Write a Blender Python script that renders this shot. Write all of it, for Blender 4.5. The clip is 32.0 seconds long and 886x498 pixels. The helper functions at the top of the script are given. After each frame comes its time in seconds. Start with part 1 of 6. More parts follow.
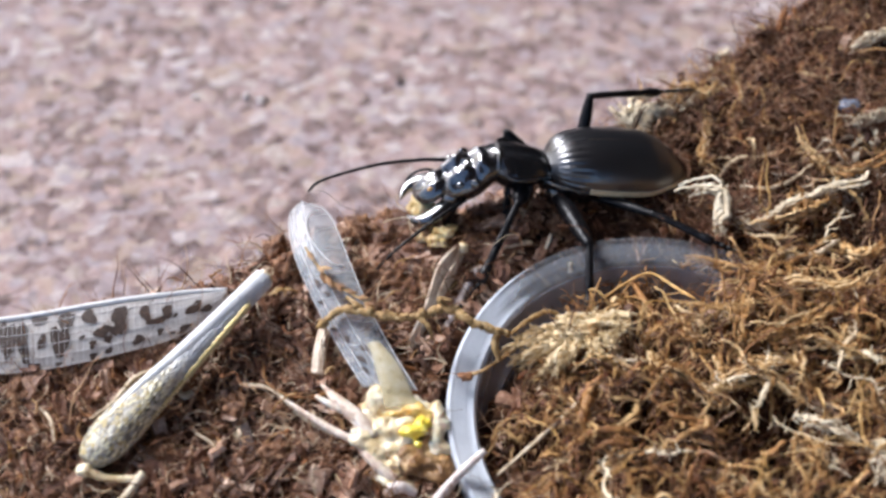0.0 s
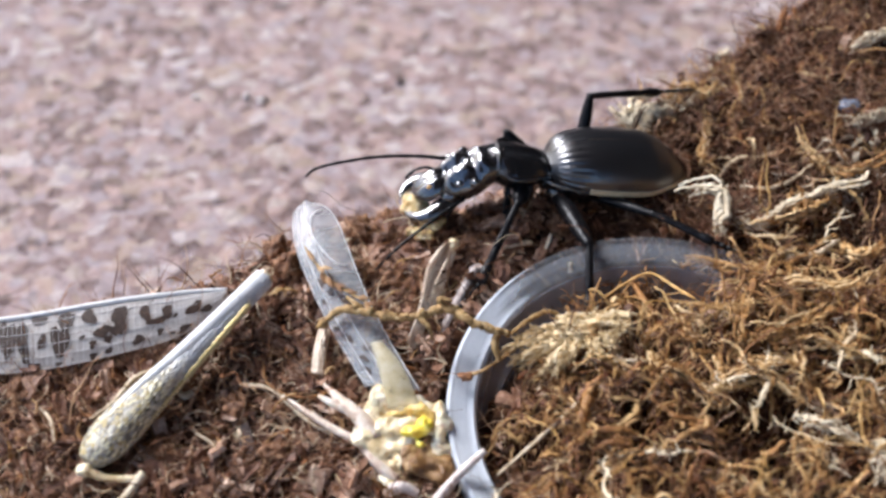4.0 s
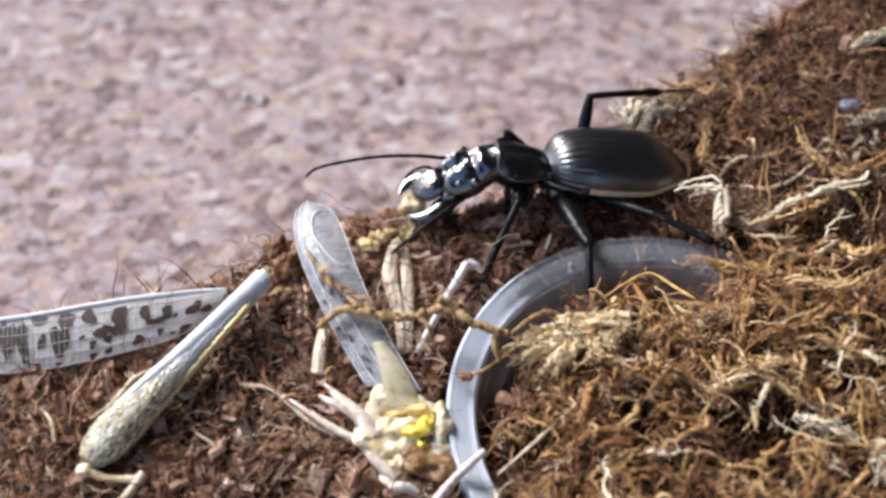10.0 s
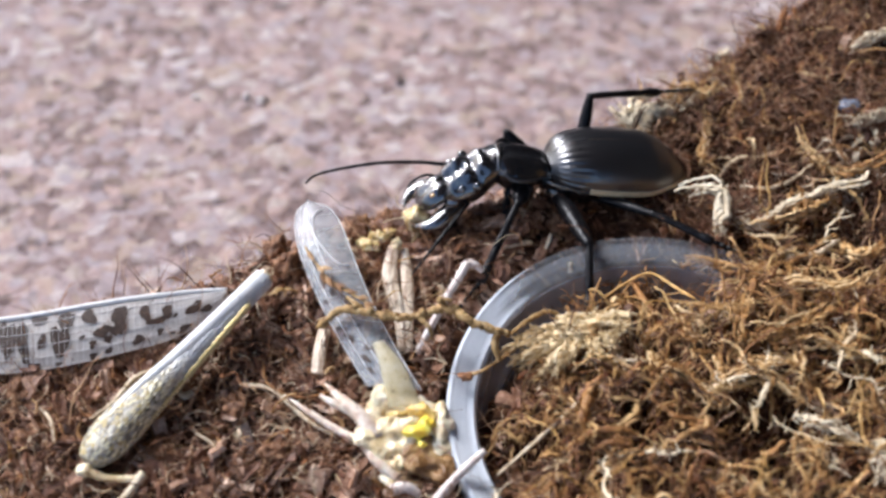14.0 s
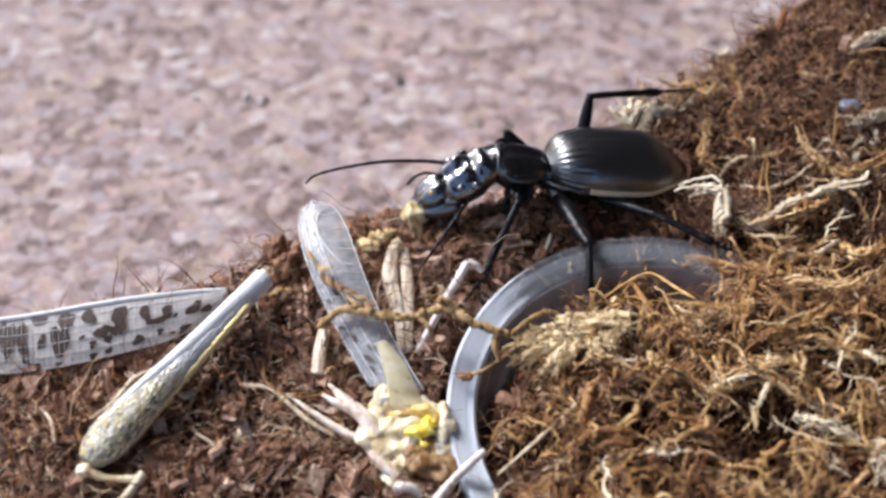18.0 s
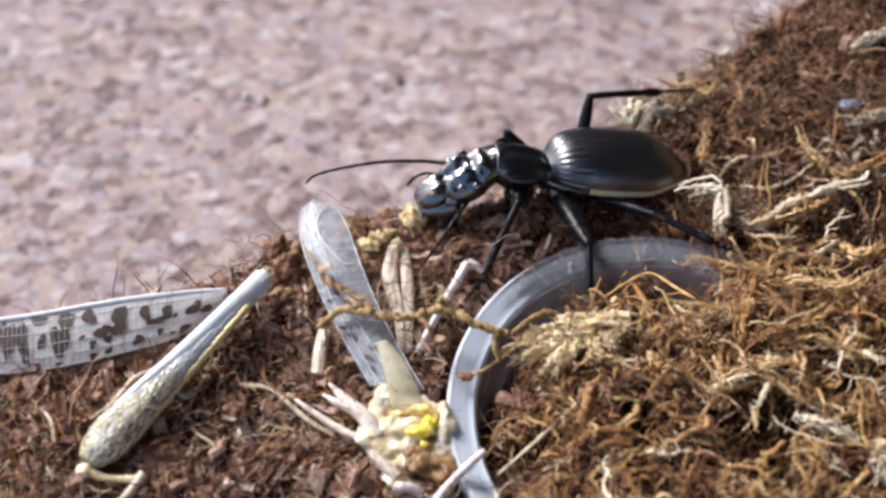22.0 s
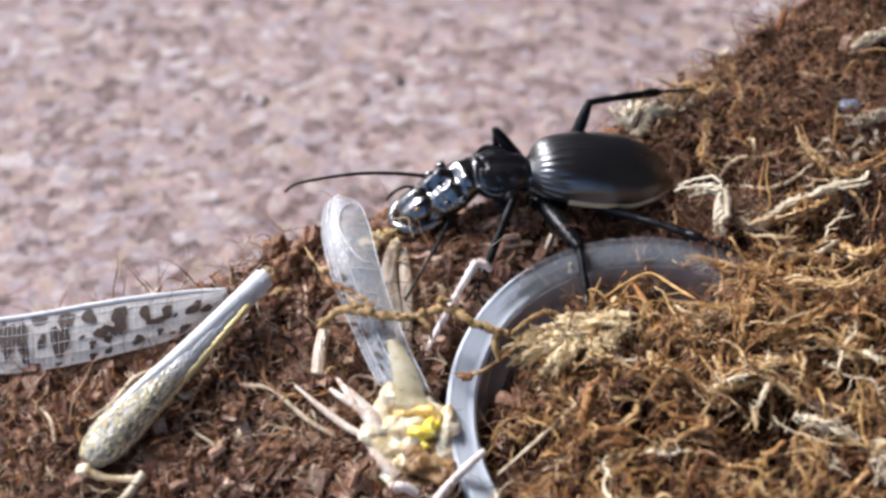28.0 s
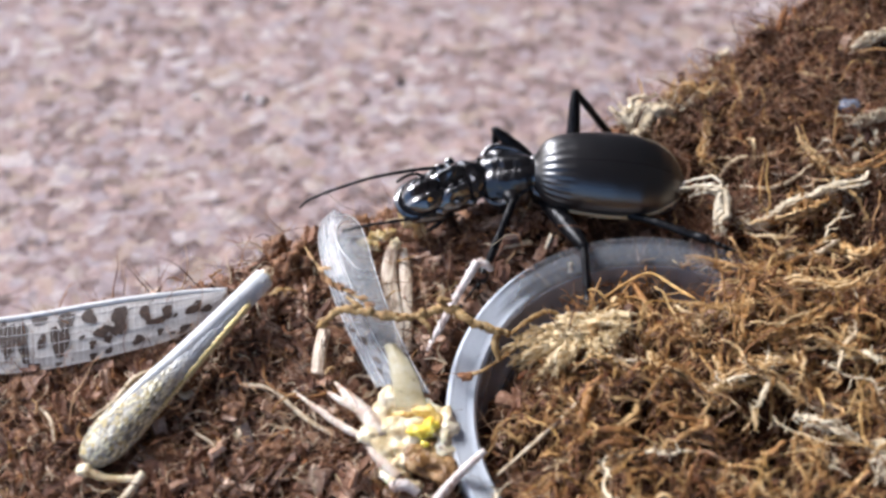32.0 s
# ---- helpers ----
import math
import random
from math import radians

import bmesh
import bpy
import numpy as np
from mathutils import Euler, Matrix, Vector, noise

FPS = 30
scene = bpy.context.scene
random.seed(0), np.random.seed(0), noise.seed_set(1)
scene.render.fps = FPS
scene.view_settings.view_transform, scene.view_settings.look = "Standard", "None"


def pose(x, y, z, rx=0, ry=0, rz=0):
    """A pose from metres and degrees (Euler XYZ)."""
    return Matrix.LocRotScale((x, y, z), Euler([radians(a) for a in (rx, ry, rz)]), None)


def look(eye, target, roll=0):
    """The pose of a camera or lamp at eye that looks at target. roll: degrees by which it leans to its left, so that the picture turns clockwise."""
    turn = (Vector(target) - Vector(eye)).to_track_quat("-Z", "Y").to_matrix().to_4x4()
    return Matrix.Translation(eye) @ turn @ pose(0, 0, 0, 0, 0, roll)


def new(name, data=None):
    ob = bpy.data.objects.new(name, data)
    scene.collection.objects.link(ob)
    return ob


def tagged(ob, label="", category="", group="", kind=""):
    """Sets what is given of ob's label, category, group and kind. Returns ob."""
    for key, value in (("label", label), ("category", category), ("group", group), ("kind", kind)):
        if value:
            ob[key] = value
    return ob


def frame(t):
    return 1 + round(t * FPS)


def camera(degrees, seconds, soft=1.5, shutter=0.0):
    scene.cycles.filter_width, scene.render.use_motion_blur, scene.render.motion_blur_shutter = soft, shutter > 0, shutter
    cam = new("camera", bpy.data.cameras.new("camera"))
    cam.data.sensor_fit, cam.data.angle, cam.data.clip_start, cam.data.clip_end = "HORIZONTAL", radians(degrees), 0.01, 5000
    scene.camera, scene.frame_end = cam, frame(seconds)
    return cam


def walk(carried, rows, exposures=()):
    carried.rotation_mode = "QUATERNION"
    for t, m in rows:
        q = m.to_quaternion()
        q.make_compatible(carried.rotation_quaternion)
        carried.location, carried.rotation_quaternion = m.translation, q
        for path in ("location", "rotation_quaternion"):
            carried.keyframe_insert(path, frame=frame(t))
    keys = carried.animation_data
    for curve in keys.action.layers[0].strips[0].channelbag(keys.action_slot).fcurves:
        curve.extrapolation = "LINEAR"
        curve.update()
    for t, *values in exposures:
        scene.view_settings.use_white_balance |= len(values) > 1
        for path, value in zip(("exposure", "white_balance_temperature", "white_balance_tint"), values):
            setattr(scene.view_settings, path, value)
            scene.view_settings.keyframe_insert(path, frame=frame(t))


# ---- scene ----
# Sizes below are in millimetres and are brought to metres by MM.
MM = 0.001
DEG = math.pi / 180

# ---- camera ----
cam = camera(36, 32.0, soft=3.0)
EYE = (0.0, -0.15556, 0.15556)
walk(cam, [(0, look(EYE, (0, 0, 0))), (32, look(EYE, (0, 0, 0)))], exposures=[(0, 0.58, 5850, 11), (32, 0.58, 5850, 11)])
cam.data.dof.use_dof = True
cam.data.dof.focus_distance = 0.207
cam.data.dof.aperture_fstop = 16.5

# ---- light: a soft bright sky, hazy sun reaching in past the added wall from behind on the left ----
SUN_AZ, SUN_EL = -50.0, 44.0          # degrees from +y towards +x, above the horizon
world = bpy.data.worlds.new("sky")
scene.world = world
world.use_nodes = True
wn = world.node_tree
wn.nodes.clear()
sky = wn.nodes.new("ShaderNodeTexSky")
sky.sky_type = "NISHITA"
sky.sun_disc = False
sky.sun_elevation = SUN_EL * DEG
sky.sun_rotation = SUN_AZ * DEG
sky.dust_density = 4.0
bg = wn.nodes.new("ShaderNodeBackground")
bg.inputs["Strength"].default_value = 0.15
wo = wn.nodes.new("ShaderNodeOutputWorld")
wn.links.new(sky.outputs["Color"], bg.inputs["Color"])
wn.links.new(bg.outputs["Background"], wo.inputs["Surface"])
sun_data = bpy.data.lights.new("sun", "SUN")
sun_data.energy = 2.6
sun_data.angle = 19 * DEG
sun_data.color = (1.0, 0.98, 0.975)
sun = new("sun", sun_data)
sd = Vector((math.sin(SUN_AZ * DEG) * math.cos(SUN_EL * DEG), math.cos(SUN_AZ * DEG) * math.cos(SUN_EL * DEG), math.sin(SUN_EL * DEG)))
sun.matrix_world = look(sd * 2, (0, 0, 0))


# ---- materials ----
def material(name, colors, scale=400.0, rough=0.6, bump=0.0, bump_scale=1500.0, metal=0.0, spec=0.5, coat=0.0, transmission=0.0, alpha=1.0,
             island=0.0, subsurface=0.0, detail=5.0, rough_var=0.1, stretch=(1, 1, 1), single=False):
    """A procedural surface: colours mixed by noise at two scales, optionally varied by island (or by object, where single), with fine relief."""
    m = bpy.data.materials.new(name)
    m.use_nodes = True
    nt = m.node_tree
    bs = nt.nodes["Principled BSDF"]
    tc = nt.nodes.new("ShaderNodeTexCoord")
    mp = nt.nodes.new("ShaderNodeMapping")
    mp.inputs["Scale"].default_value = stretch
    nt.links.new(tc.outputs["Object"], mp.inputs["Vector"])
    n1 = nt.nodes.new("ShaderNodeTexNoise")
    n1.inputs["Scale"].default_value = scale
    n1.inputs["Detail"].default_value = detail
    n1.inputs["Roughness"].default_value = 0.65
    nt.links.new(mp.outputs["Vector"], n1.inputs["Vector"])
    ramp = nt.nodes.new("ShaderNodeValToRGB")
    els = ramp.color_ramp.elements
    while len(els) < len(colors):
        els.new(0.5)
    for i, c in enumerate(colors):
        els[i].position = 0.28 + 0.44 * i / max(1, len(colors) - 1)
        els[i].color = (*c, 1)
    fac = n1.outputs["Fac"]
    if island:
        geo = nt.nodes.new("ShaderNodeObjectInfo" if single else "ShaderNodeNewGeometry")
        mx = nt.nodes.new("ShaderNodeMix")
        mx.inputs["Factor"].default_value = island
        nt.links.new(fac, mx.inputs["A"])
        mr = nt.nodes.new("ShaderNodeMapRange")
        mr.inputs["To Min"].default_value, mr.inputs["To Max"].default_value = 0.22, 0.78
        nt.links.new(geo.outputs["Random" if single else "Random Per Island"], mr.inputs["Value"])
        nt.links.new(mr.outputs["Result"], mx.inputs["B"])
        fac = mx.outputs["Result"]
    nt.links.new(fac, ramp.inputs["Fac"])
    nt.links.new(ramp.outputs["Color"], bs.inputs["Base Color"])
    n2 = nt.nodes.new("ShaderNodeTexNoise")
    n2.inputs["Scale"].default_value = bump_scale
    n2.inputs["Detail"].default_value = 4
    nt.links.new(mp.outputs["Vector"], n2.inputs["Vector"])
    rr = nt.nodes.new("ShaderNodeMapRange")
    rr.inputs["To Min"].default_value, rr.inputs["To Max"].default_value = max(0.02, rough - rough_var), min(1.0, rough + rough_var)
    nt.links.new(n2.outputs["Fac"], rr.inputs["Value"])
    nt.links.new(rr.outputs["Result"], bs.inputs["Roughness"])
    if bump:
        bp = nt.nodes.new("ShaderNodeBump")
        bp.inputs["Strength"].default_value = 0.8
        bp.inputs["Distance"].default_value = bump * MM
        nt.links.new(n2.outputs["Fac"], bp.inputs["Height"])
        nt.links.new(bp.outputs["Normal"], bs.inputs["Normal"])
    bs.inputs["Metallic"].default_value = metal
    bs.inputs["Specular IOR Level"].default_value = spec
    bs.inputs["Coat Weight"].default_value = coat
    bs.inputs["Coat Roughness"].default_value = 0.08
    bs.inputs["Transmission Weight"].default_value = transmission
    bs.inputs["Alpha"].default_value = alpha
    if subsurface:
        bs.inputs["Subsurface Weight"].default_value = subsurface
        bs.inputs["Subsurface Radius"].default_value = (0.002, 0.0012, 0.0006)
        bs.inputs["Subsurface Scale"].default_value = 0.5
    return m


M_SOIL = material("coir_soil", [(0.008, 0.003, 0.002), (0.035, 0.013, 0.006), (0.09, 0.038, 0.016), (0.15, 0.072, 0.034)], 500, 0.9, 0.5, 1400, spec=0.2)
CHIP_TONES = [(0.030, 0.011, 0.006), (0.15, 0.060, 0.029), (0.35, 0.185, 0.108), (0.70, 0.53, 0.40)]
M_CHIP = material("coir_chips", CHIP_TONES, 800, 0.55, 0.3, 2200, spec=0.5, island=0.65)
M_BARK = material("bark_chip", CHIP_TONES, 520, 0.5, 0.6, 1100, spec=0.5, island=0.5, single=True)
M_FIBRE = material("coir_fibre", [(0.02, 0.007, 0.003), (0.092, 0.033, 0.009), (0.222, 0.091, 0.025), (0.397, 0.199, 0.057), (0.628, 0.405, 0.188)], 600, 0.55, 0.12, 3000, spec=0.4, island=0.65)
M_DEEP = material("deep_coir", [(0.017, 0.005, 0.003), (0.066, 0.021, 0.007), (0.165, 0.058, 0.017), (0.308, 0.126, 0.038)], 600, 0.65, 0.12, 2600, spec=0.3, island=0.6)
M_FUZZ = material("coir_fuzz", [(0.052, 0.02, 0.01), (0.163, 0.067, 0.033), (0.31, 0.151, 0.078), (0.516, 0.344, 0.221)], 400, 0.6, 0.05, 3000, spec=0.35, island=0.8)
M_FINE = material("coir_fine_fibre", [(0.036, 0.012, 0.005), (0.143, 0.054, 0.02), (0.306, 0.132, 0.053), (0.571, 0.365, 0.204)], 500, 0.6, 0.05, 3000, spec=0.35, island=0.85)
M_PALE = material("pale_coir", [(0.208, 0.086, 0.022), (0.435, 0.225, 0.066), (0.662, 0.423, 0.177), (0.813, 0.631, 0.369)], 900, 0.55, 0.12, 3500, spec=0.4, island=0.6)
M_STRAND = material("ragged_strand", [(0.13, 0.05, 0.014), (0.34, 0.17, 0.05), (0.60, 0.40, 0.17), (0.86, 0.74, 0.53)], 700, 0.55, 0.4, 1600, spec=0.4, island=0.78, single=True)
M_GOLD = material("golden_coir", [(0.321, 0.147, 0.034), (0.548, 0.32, 0.096), (0.756, 0.536, 0.244)], 700, 0.5, 0.1, 3000, spec=0.45, island=0.6)
M_WHITE = material("bleached_fibre", [(0.50, 0.39, 0.24), (0.72, 0.61, 0.43), (0.84, 0.78, 0.63)], 900, 0.6, 0.1, 3500, spec=0.4, island=0.4)
M_STRAW = material("straw", [(0.34, 0.23, 0.13), (0.60, 0.47, 0.30), (0.80, 0.70, 0.54)], 900, 0.5, 0.15, 2500)
M_BLACK = material("black_shell", [(0.003, 0.003, 0.004), (0.008, 0.008, 0.010)], 600, 0.15, 0.55, 560, spec=0.8, coat=0.9, rough_var=0.08)
M_BLACK.node_tree.nodes["Principled BSDF"].inputs["Coat IOR"].default_value = 2.3
M_SHIELD = material("neck_shield", [(0.003, 0.003, 0.004), (0.009, 0.009, 0.010)], 350, 0.24, 0.7, 330, spec=0.8, coat=0.6, rough_var=0.1)
M_SHIELD.node_tree.nodes["Principled BSDF"].inputs["Coat Roughness"].default_value = 0.2
M_ELYTRA = material("satin_black_shell", [(0.003, 0.003, 0.004), (0.008, 0.008, 0.010)], 500, 0.3, 0.03, 3500, spec=0.8, rough_var=0.06)
M_ELYTRA.node_tree.nodes["Principled BSDF"].inputs["IOR"].default_value = 1.85
M_LEG = material("black_leg", [(0.003, 0.003, 0.004), (0.010, 0.009, 0.010)], 600, 0.32, 0.2, 900, spec=0.22, rough_var=0.14)
M_CREAM = material("cream_margin", [(0.55, 0.42, 0.22), (0.82, 0.70, 0.47)], 900, 0.45, 0.03, 3000)
M_MORSEL = material("chewed_flesh", [(0.30, 0.17, 0.05), (0.58, 0.40, 0.15), (0.80, 0.66, 0.38), (0.88, 0.80, 0.62)], 500, 0.3, 0.25, 900, subsurface=0.2, spec=0.6)
M_FLESH = material("pale_cuticle", [(0.46, 0.28, 0.10), (0.74, 0.58, 0.32), (0.86, 0.76, 0.54), (0.92, 0.87, 0.74)], 330, 0.3, 0.3, 480, spec=0.6, subsurface=0.12)
M_YOLK = material("yellow_fat", [(0.80, 0.52, 0.05), (0.94, 0.76, 0.08), (0.95, 0.86, 0.36)], 520, 0.3, 0.3, 900, subsurface=0.2)
M_FAT = material("amber_fat", [(0.58, 0.33, 0.06), (0.84, 0.60, 0.20), (0.92, 0.80, 0.48)], 480, 0.25, 0.3, 800, subsurface=0.25)
M_GUT = material("brown_gut", [(0.05, 0.02, 0.007), (0.17, 0.08, 0.025), (0.34, 0.19, 0.07), (0.62, 0.46, 0.22)], 300, 0.4, 0.6, 800)
M_LIMB = material("translucent_limb", [(0.34, 0.20, 0.13), (0.66, 0.50, 0.38), (0.84, 0.74, 0.62), (0.88, 0.82, 0.80)], 420, 0.35, 0.3, 1100, subsurface=0.1)
M_SHELL = material("streaked_husk", [(0.22, 0.12, 0.07), (0.58, 0.43, 0.30), (0.80, 0.69, 0.53), (0.88, 0.81, 0.70)], 900, 0.45, 0.3, 1500, stretch=(1, 0.22, 0.4))
M_PINK = material("pinkish_leg", [(0.46, 0.33, 0.27), (0.72, 0.62, 0.56), (0.88, 0.83, 0.80)], 520, 0.4, 0.15, 1500)
M_SPOT = material("wing_spot", [(0.018, 0.010, 0.007), (0.05, 0.028, 0.018), (0.12, 0.08, 0.055)], 1500, 0.5, 0.02, 3000)
M_VEIN = material("wing_vein", [(0.66, 0.64, 0.62), (0.86, 0.85, 0.84)], 700, 0.35, 0.02, 3000)
M_WING = material("opaque_wing", [(0.56, 0.51, 0.46), (0.74, 0.71, 0.68)], 500, 0.32, 0.05, 1800, alpha=0.82, rough_var=0.08)
M_CLEAR = material("membrane", [(0.50, 0.53, 0.55), (0.70, 0.73, 0.74)], 350, 0.3, 0.25, 520, alpha=0.31, rough_var=0.12)
M_TWIG = material("twig_bark", [(0.10, 0.045, 0.014), (0.28, 0.16, 0.05), (0.48, 0.31, 0.12), (0.66, 0.50, 0.26)], 1100, 0.65, 0.5, 1500)
M_BRACT = material("dry_bract", [(0.12, 0.045, 0.014), (0.30, 0.15, 0.05), (0.55, 0.36, 0.17)], 900, 0.6, 0.4, 1500, island=0.5, single=True)
M_PLASTIC = material("clear_plastic", [(0.50, 0.53, 0.58), (0.66, 0.69, 0.74)], 200, 0.16, 0.08, 500, alpha=0.2, spec=0.6, rough_var=0.1)
M_HAZE = material("cloudy_plastic", [(0.46, 0.49, 0.55), (0.64, 0.67, 0.73)], 260, 0.2, 0.05, 700, alpha=0.42, rough_var=0.08, stretch=(1, 1, 0.25))
M_BEAD = material("clear_bead", [(0.22, 0.26, 0.36), (0.60, 0.66, 0.80)], 700, 0.06, 0.2, 900, transmission=0.5, coat=1.0, rough_var=0.02)
M_AMBER = material("amber_spot", [(0.35, 0.16, 0.03), (0.55, 0.30, 0.06)], 900, 0.2, 0, coat=0.5)
M_GRIT = material("glinting_grit", [(0.5, 0.5, 0.5), (0.85, 0.85, 0.83)], 900, 0.2, 0.05, 3000)


def rim_material():
    """Thin clear plastic scuffed in rings round the dish's middle, with the light on its left side painted in as white.
    """
    m = material("scuffed_plastic", [(0.62, 0.66, 0.71), (0.80, 0.84, 0.89)], 220, 0.25, 0.02, 900, spec=0.25, rough_var=0.08)
    nt = m.node_tree
    N, L = nt.nodes.new, nt.links.new
    bs = nt.nodes["Principled BSDF"]
    tc = N("ShaderNodeTexCoord")
    flat = N("ShaderNodeVectorMath")
    flat.operation = "MULTIPLY"
    flat.inputs[1].default_value = (1, 1, 0)
    L(tc.outputs["Object"], flat.inputs[0])
    ln = N("ShaderNodeVectorMath")
    ln.operation = "LENGTH"
    L(flat.outputs["Vector"], ln.inputs[0])
    rings = N("ShaderNodeTexNoise")
    rings.noise_dimensions = "1D"
    rings.inputs["Scale"].default_value = 1000
    rings.inputs["Detail"].default_value = 3
    L(ln.outputs["Value"], rings.inputs["W"])
    blot = N("ShaderNodeTexNoise")
    blot.inputs["Scale"].default_value = 110
    L(tc.outputs["Object"], blot.inputs["Vector"])
    add = N("ShaderNodeMath")
    add.operation = "ADD"
    L(rings.outputs["Fac"], add.inputs[0])
    L(blot.outputs["Fac"], add.inputs[1])
    # light on the -x side, put into the alpha: whiter and less clear there
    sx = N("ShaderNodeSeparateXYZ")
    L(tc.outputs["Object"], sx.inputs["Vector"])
    lit_side = N("ShaderNodeMapRange")
    lit_side.inputs["From Min"].default_value, lit_side.inputs["From Max"].default_value = -0.013, -0.029
    lit_side.inputs["To Min"].default_value, lit_side.inputs["To Max"].default_value = -0.75, 0.75
    L(sx.outputs["X"], lit_side.inputs["Value"])
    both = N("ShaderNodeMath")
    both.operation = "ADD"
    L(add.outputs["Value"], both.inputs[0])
    L(lit_side.outputs["Result"], both.inputs[1])
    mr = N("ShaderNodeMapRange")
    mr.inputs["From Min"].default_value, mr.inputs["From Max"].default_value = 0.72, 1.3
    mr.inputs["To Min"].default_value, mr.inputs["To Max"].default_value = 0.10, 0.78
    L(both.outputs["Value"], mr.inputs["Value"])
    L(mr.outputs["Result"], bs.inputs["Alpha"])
    return m


M_RIM = rim_material()


# ---- geometry helpers: a shape is (vertices in mm, faces) ----
def join(*shapes):
    vs, fs = [], []
    for v, f in shapes:
        n = len(vs)
        vs.extend(v)
        fs.extend([tuple(i + n for i in q) for q in f])
    return vs, fs


def moved(shape, m):
    return [tuple(m @ Vector(v)) for v in shape[0]], shape[1]


def spline(keys, n):
    """n points of a smooth curve through the keys (Catmull-Rom)."""
    k = [np.array(p, float) for p in keys]
    k = [2 * k[0] - k[1]] + k + [2 * k[-1] - k[-2]]
    out = []
    for i in range(n):
        s = i / (n - 1) * (len(k) - 3)
        j = min(int(s), len(k) - 4)
        t = s - j
        a, b, c, d = k[j:j + 4]
        out.append(0.5 * (2 * b + (c - a) * t + (2 * a - 5 * b + 4 * c - d) * t * t + (3 * b - a - 3 * c + d) * t ** 3))
    return np.array(out)


def tube(points, radii, sides=8, flat=1.0):
    """A capped tube along points; flat squeezes it along its second normal."""
    p = np.array(points, float)
    n = len(p)
    r = np.full(n, radii, float) if np.isscalar(radii) else np.interp(np.linspace(0, 1, n), np.linspace(0, 1, len(radii)), radii)
    tan = np.gradient(p, axis=0)
    tan /= np.linalg.norm(tan, axis=1)[:, None] + 1e-9
    up = np.array((0, 0, 1.0)) if abs(tan[0][2]) < 0.9 else np.array((0, 1.0, 0))
    vs, fs = [], []
    for i in range(n):
        a = np.cross(tan[i], up)
        a /= np.linalg.norm(a) + 1e-9
        up = np.cross(a, tan[i])
        for j in range(sides):
            w = 2 * math.pi * j / sides
            vs.append(tuple(p[i] + r[i] * (math.cos(w) * a + flat * math.sin(w) * up)))
    for i in range(n - 1):
        for j in range(sides):
            k = (j + 1) % sides
            fs.append((i * sides + j, i * sides + k, (i + 1) * sides + k, (i + 1) * sides + j))
    fs.append(tuple(range(sides))[::-1])
    fs.append(tuple((n - 1) * sides + j for j in range(sides)))
    return vs, fs


def surface(fn, nu, nv):
    """A grid of fn(u, v), u and v from 0 to 1."""
    vs = [tuple(fn(i / nu, j / nv)) for i in range(nu + 1) for j in range(nv + 1)]
    w = nv + 1
    return vs, [(i * w + j, i * w + j + 1, (i + 1) * w + j + 1, (i + 1) * w + j) for i in range(nu) for j in range(nv)]


def loft(keys, n=24, sides=24, power=1.0, relief=None):
    """A closed body along x; keys are rows of x, y, z, half width, height above, depth below."""
    rows = spline(keys, n)
    vs, fs = [], []
    for x, y, z, w, up, dn in rows:
        w, up, dn = max(w, 0.02), max(up, 0.02), max(dn, 0.02)
        for j in range(sides):
            a = 2 * math.pi * j / sides
            c, s = math.cos(a), math.sin(a)
            c = math.copysign(abs(c) ** power, c)
            s = math.copysign(abs(s) ** power, s)
            q = [x, y + w * c, z + (up if s > 0 else dn) * s]
            if relief and s > 0:
                q[2] += relief(x, w * c) * min(1, 2 * s)
            vs.append(tuple(q))
    for i in range(n - 1):
        for j in range(sides):
            k = (j + 1) % sides
            fs.append((i * sides + j, (i + 1) * sides + j, (i + 1) * sides + k, i * sides + k))
    fs.append(tuple(range(sides)))
    fs.append(tuple((n - 1) * sides + j for j in range(sides))[::-1])
    return vs, fs


def lump(radii, seed, rough=0.25, detail=3, freq=1.3):
    """An irregular rounded lump."""
    bm = bmesh.new()
    bmesh.ops.create_icosphere(bm, subdivisions=detail, radius=1.0)
    off = Vector((seed * 7.31, seed * 3.17, seed * 5.77))
    for v in bm.verts:
        k = 1 + rough * noise.noise(v.co * freq + off) * 2 + 0.5 * rough * noise.noise(v.co * freq * 3 + off)
        v.co = Vector((v.co.x * radii[0] * k, v.co.y * radii[1] * k, v.co.z * radii[2] * k))
    bm.verts.ensure_lookup_table()
    out = [tuple(v.co) for v in bm.verts], [tuple(v.index for v in f.verts) for f in bm.faces]
    bm.free()
    return out


def thick(shape, depth):
    """Gives an open sheet a second side at depth along its normals."""
    vs, fs = shape
    me = bpy.data.meshes.new("sheet")
    me.from_pydata(vs, [], fs)
    bm = bmesh.new()
    bm.from_mesh(me)
    bpy.data.meshes.remove(me)
    bmesh.ops.recalc_face_normals(bm, faces=bm.faces)
    bmesh.ops.solidify(bm, geom=bm.faces[:], thickness=depth)
    bm.verts.ensure_lookup_table()
    bm.verts.index_update()
    out = [tuple(v.co) for v in bm.verts], [tuple(v.index for v in f.verts) for f in bm.faces]
    bm.free()
    return out


def mesh_of(name, shape, mat, smooth=True):
    me = bpy.data.meshes.new(name)
    me.from_pydata((np.array(shape[0], float) * MM).tolist(), [], shape[1])
    if smooth:
        me.polygons.foreach_set("use_smooth", [True] * len(me.polygons))
    me.materials.append(mat)
    me.update()
    return me


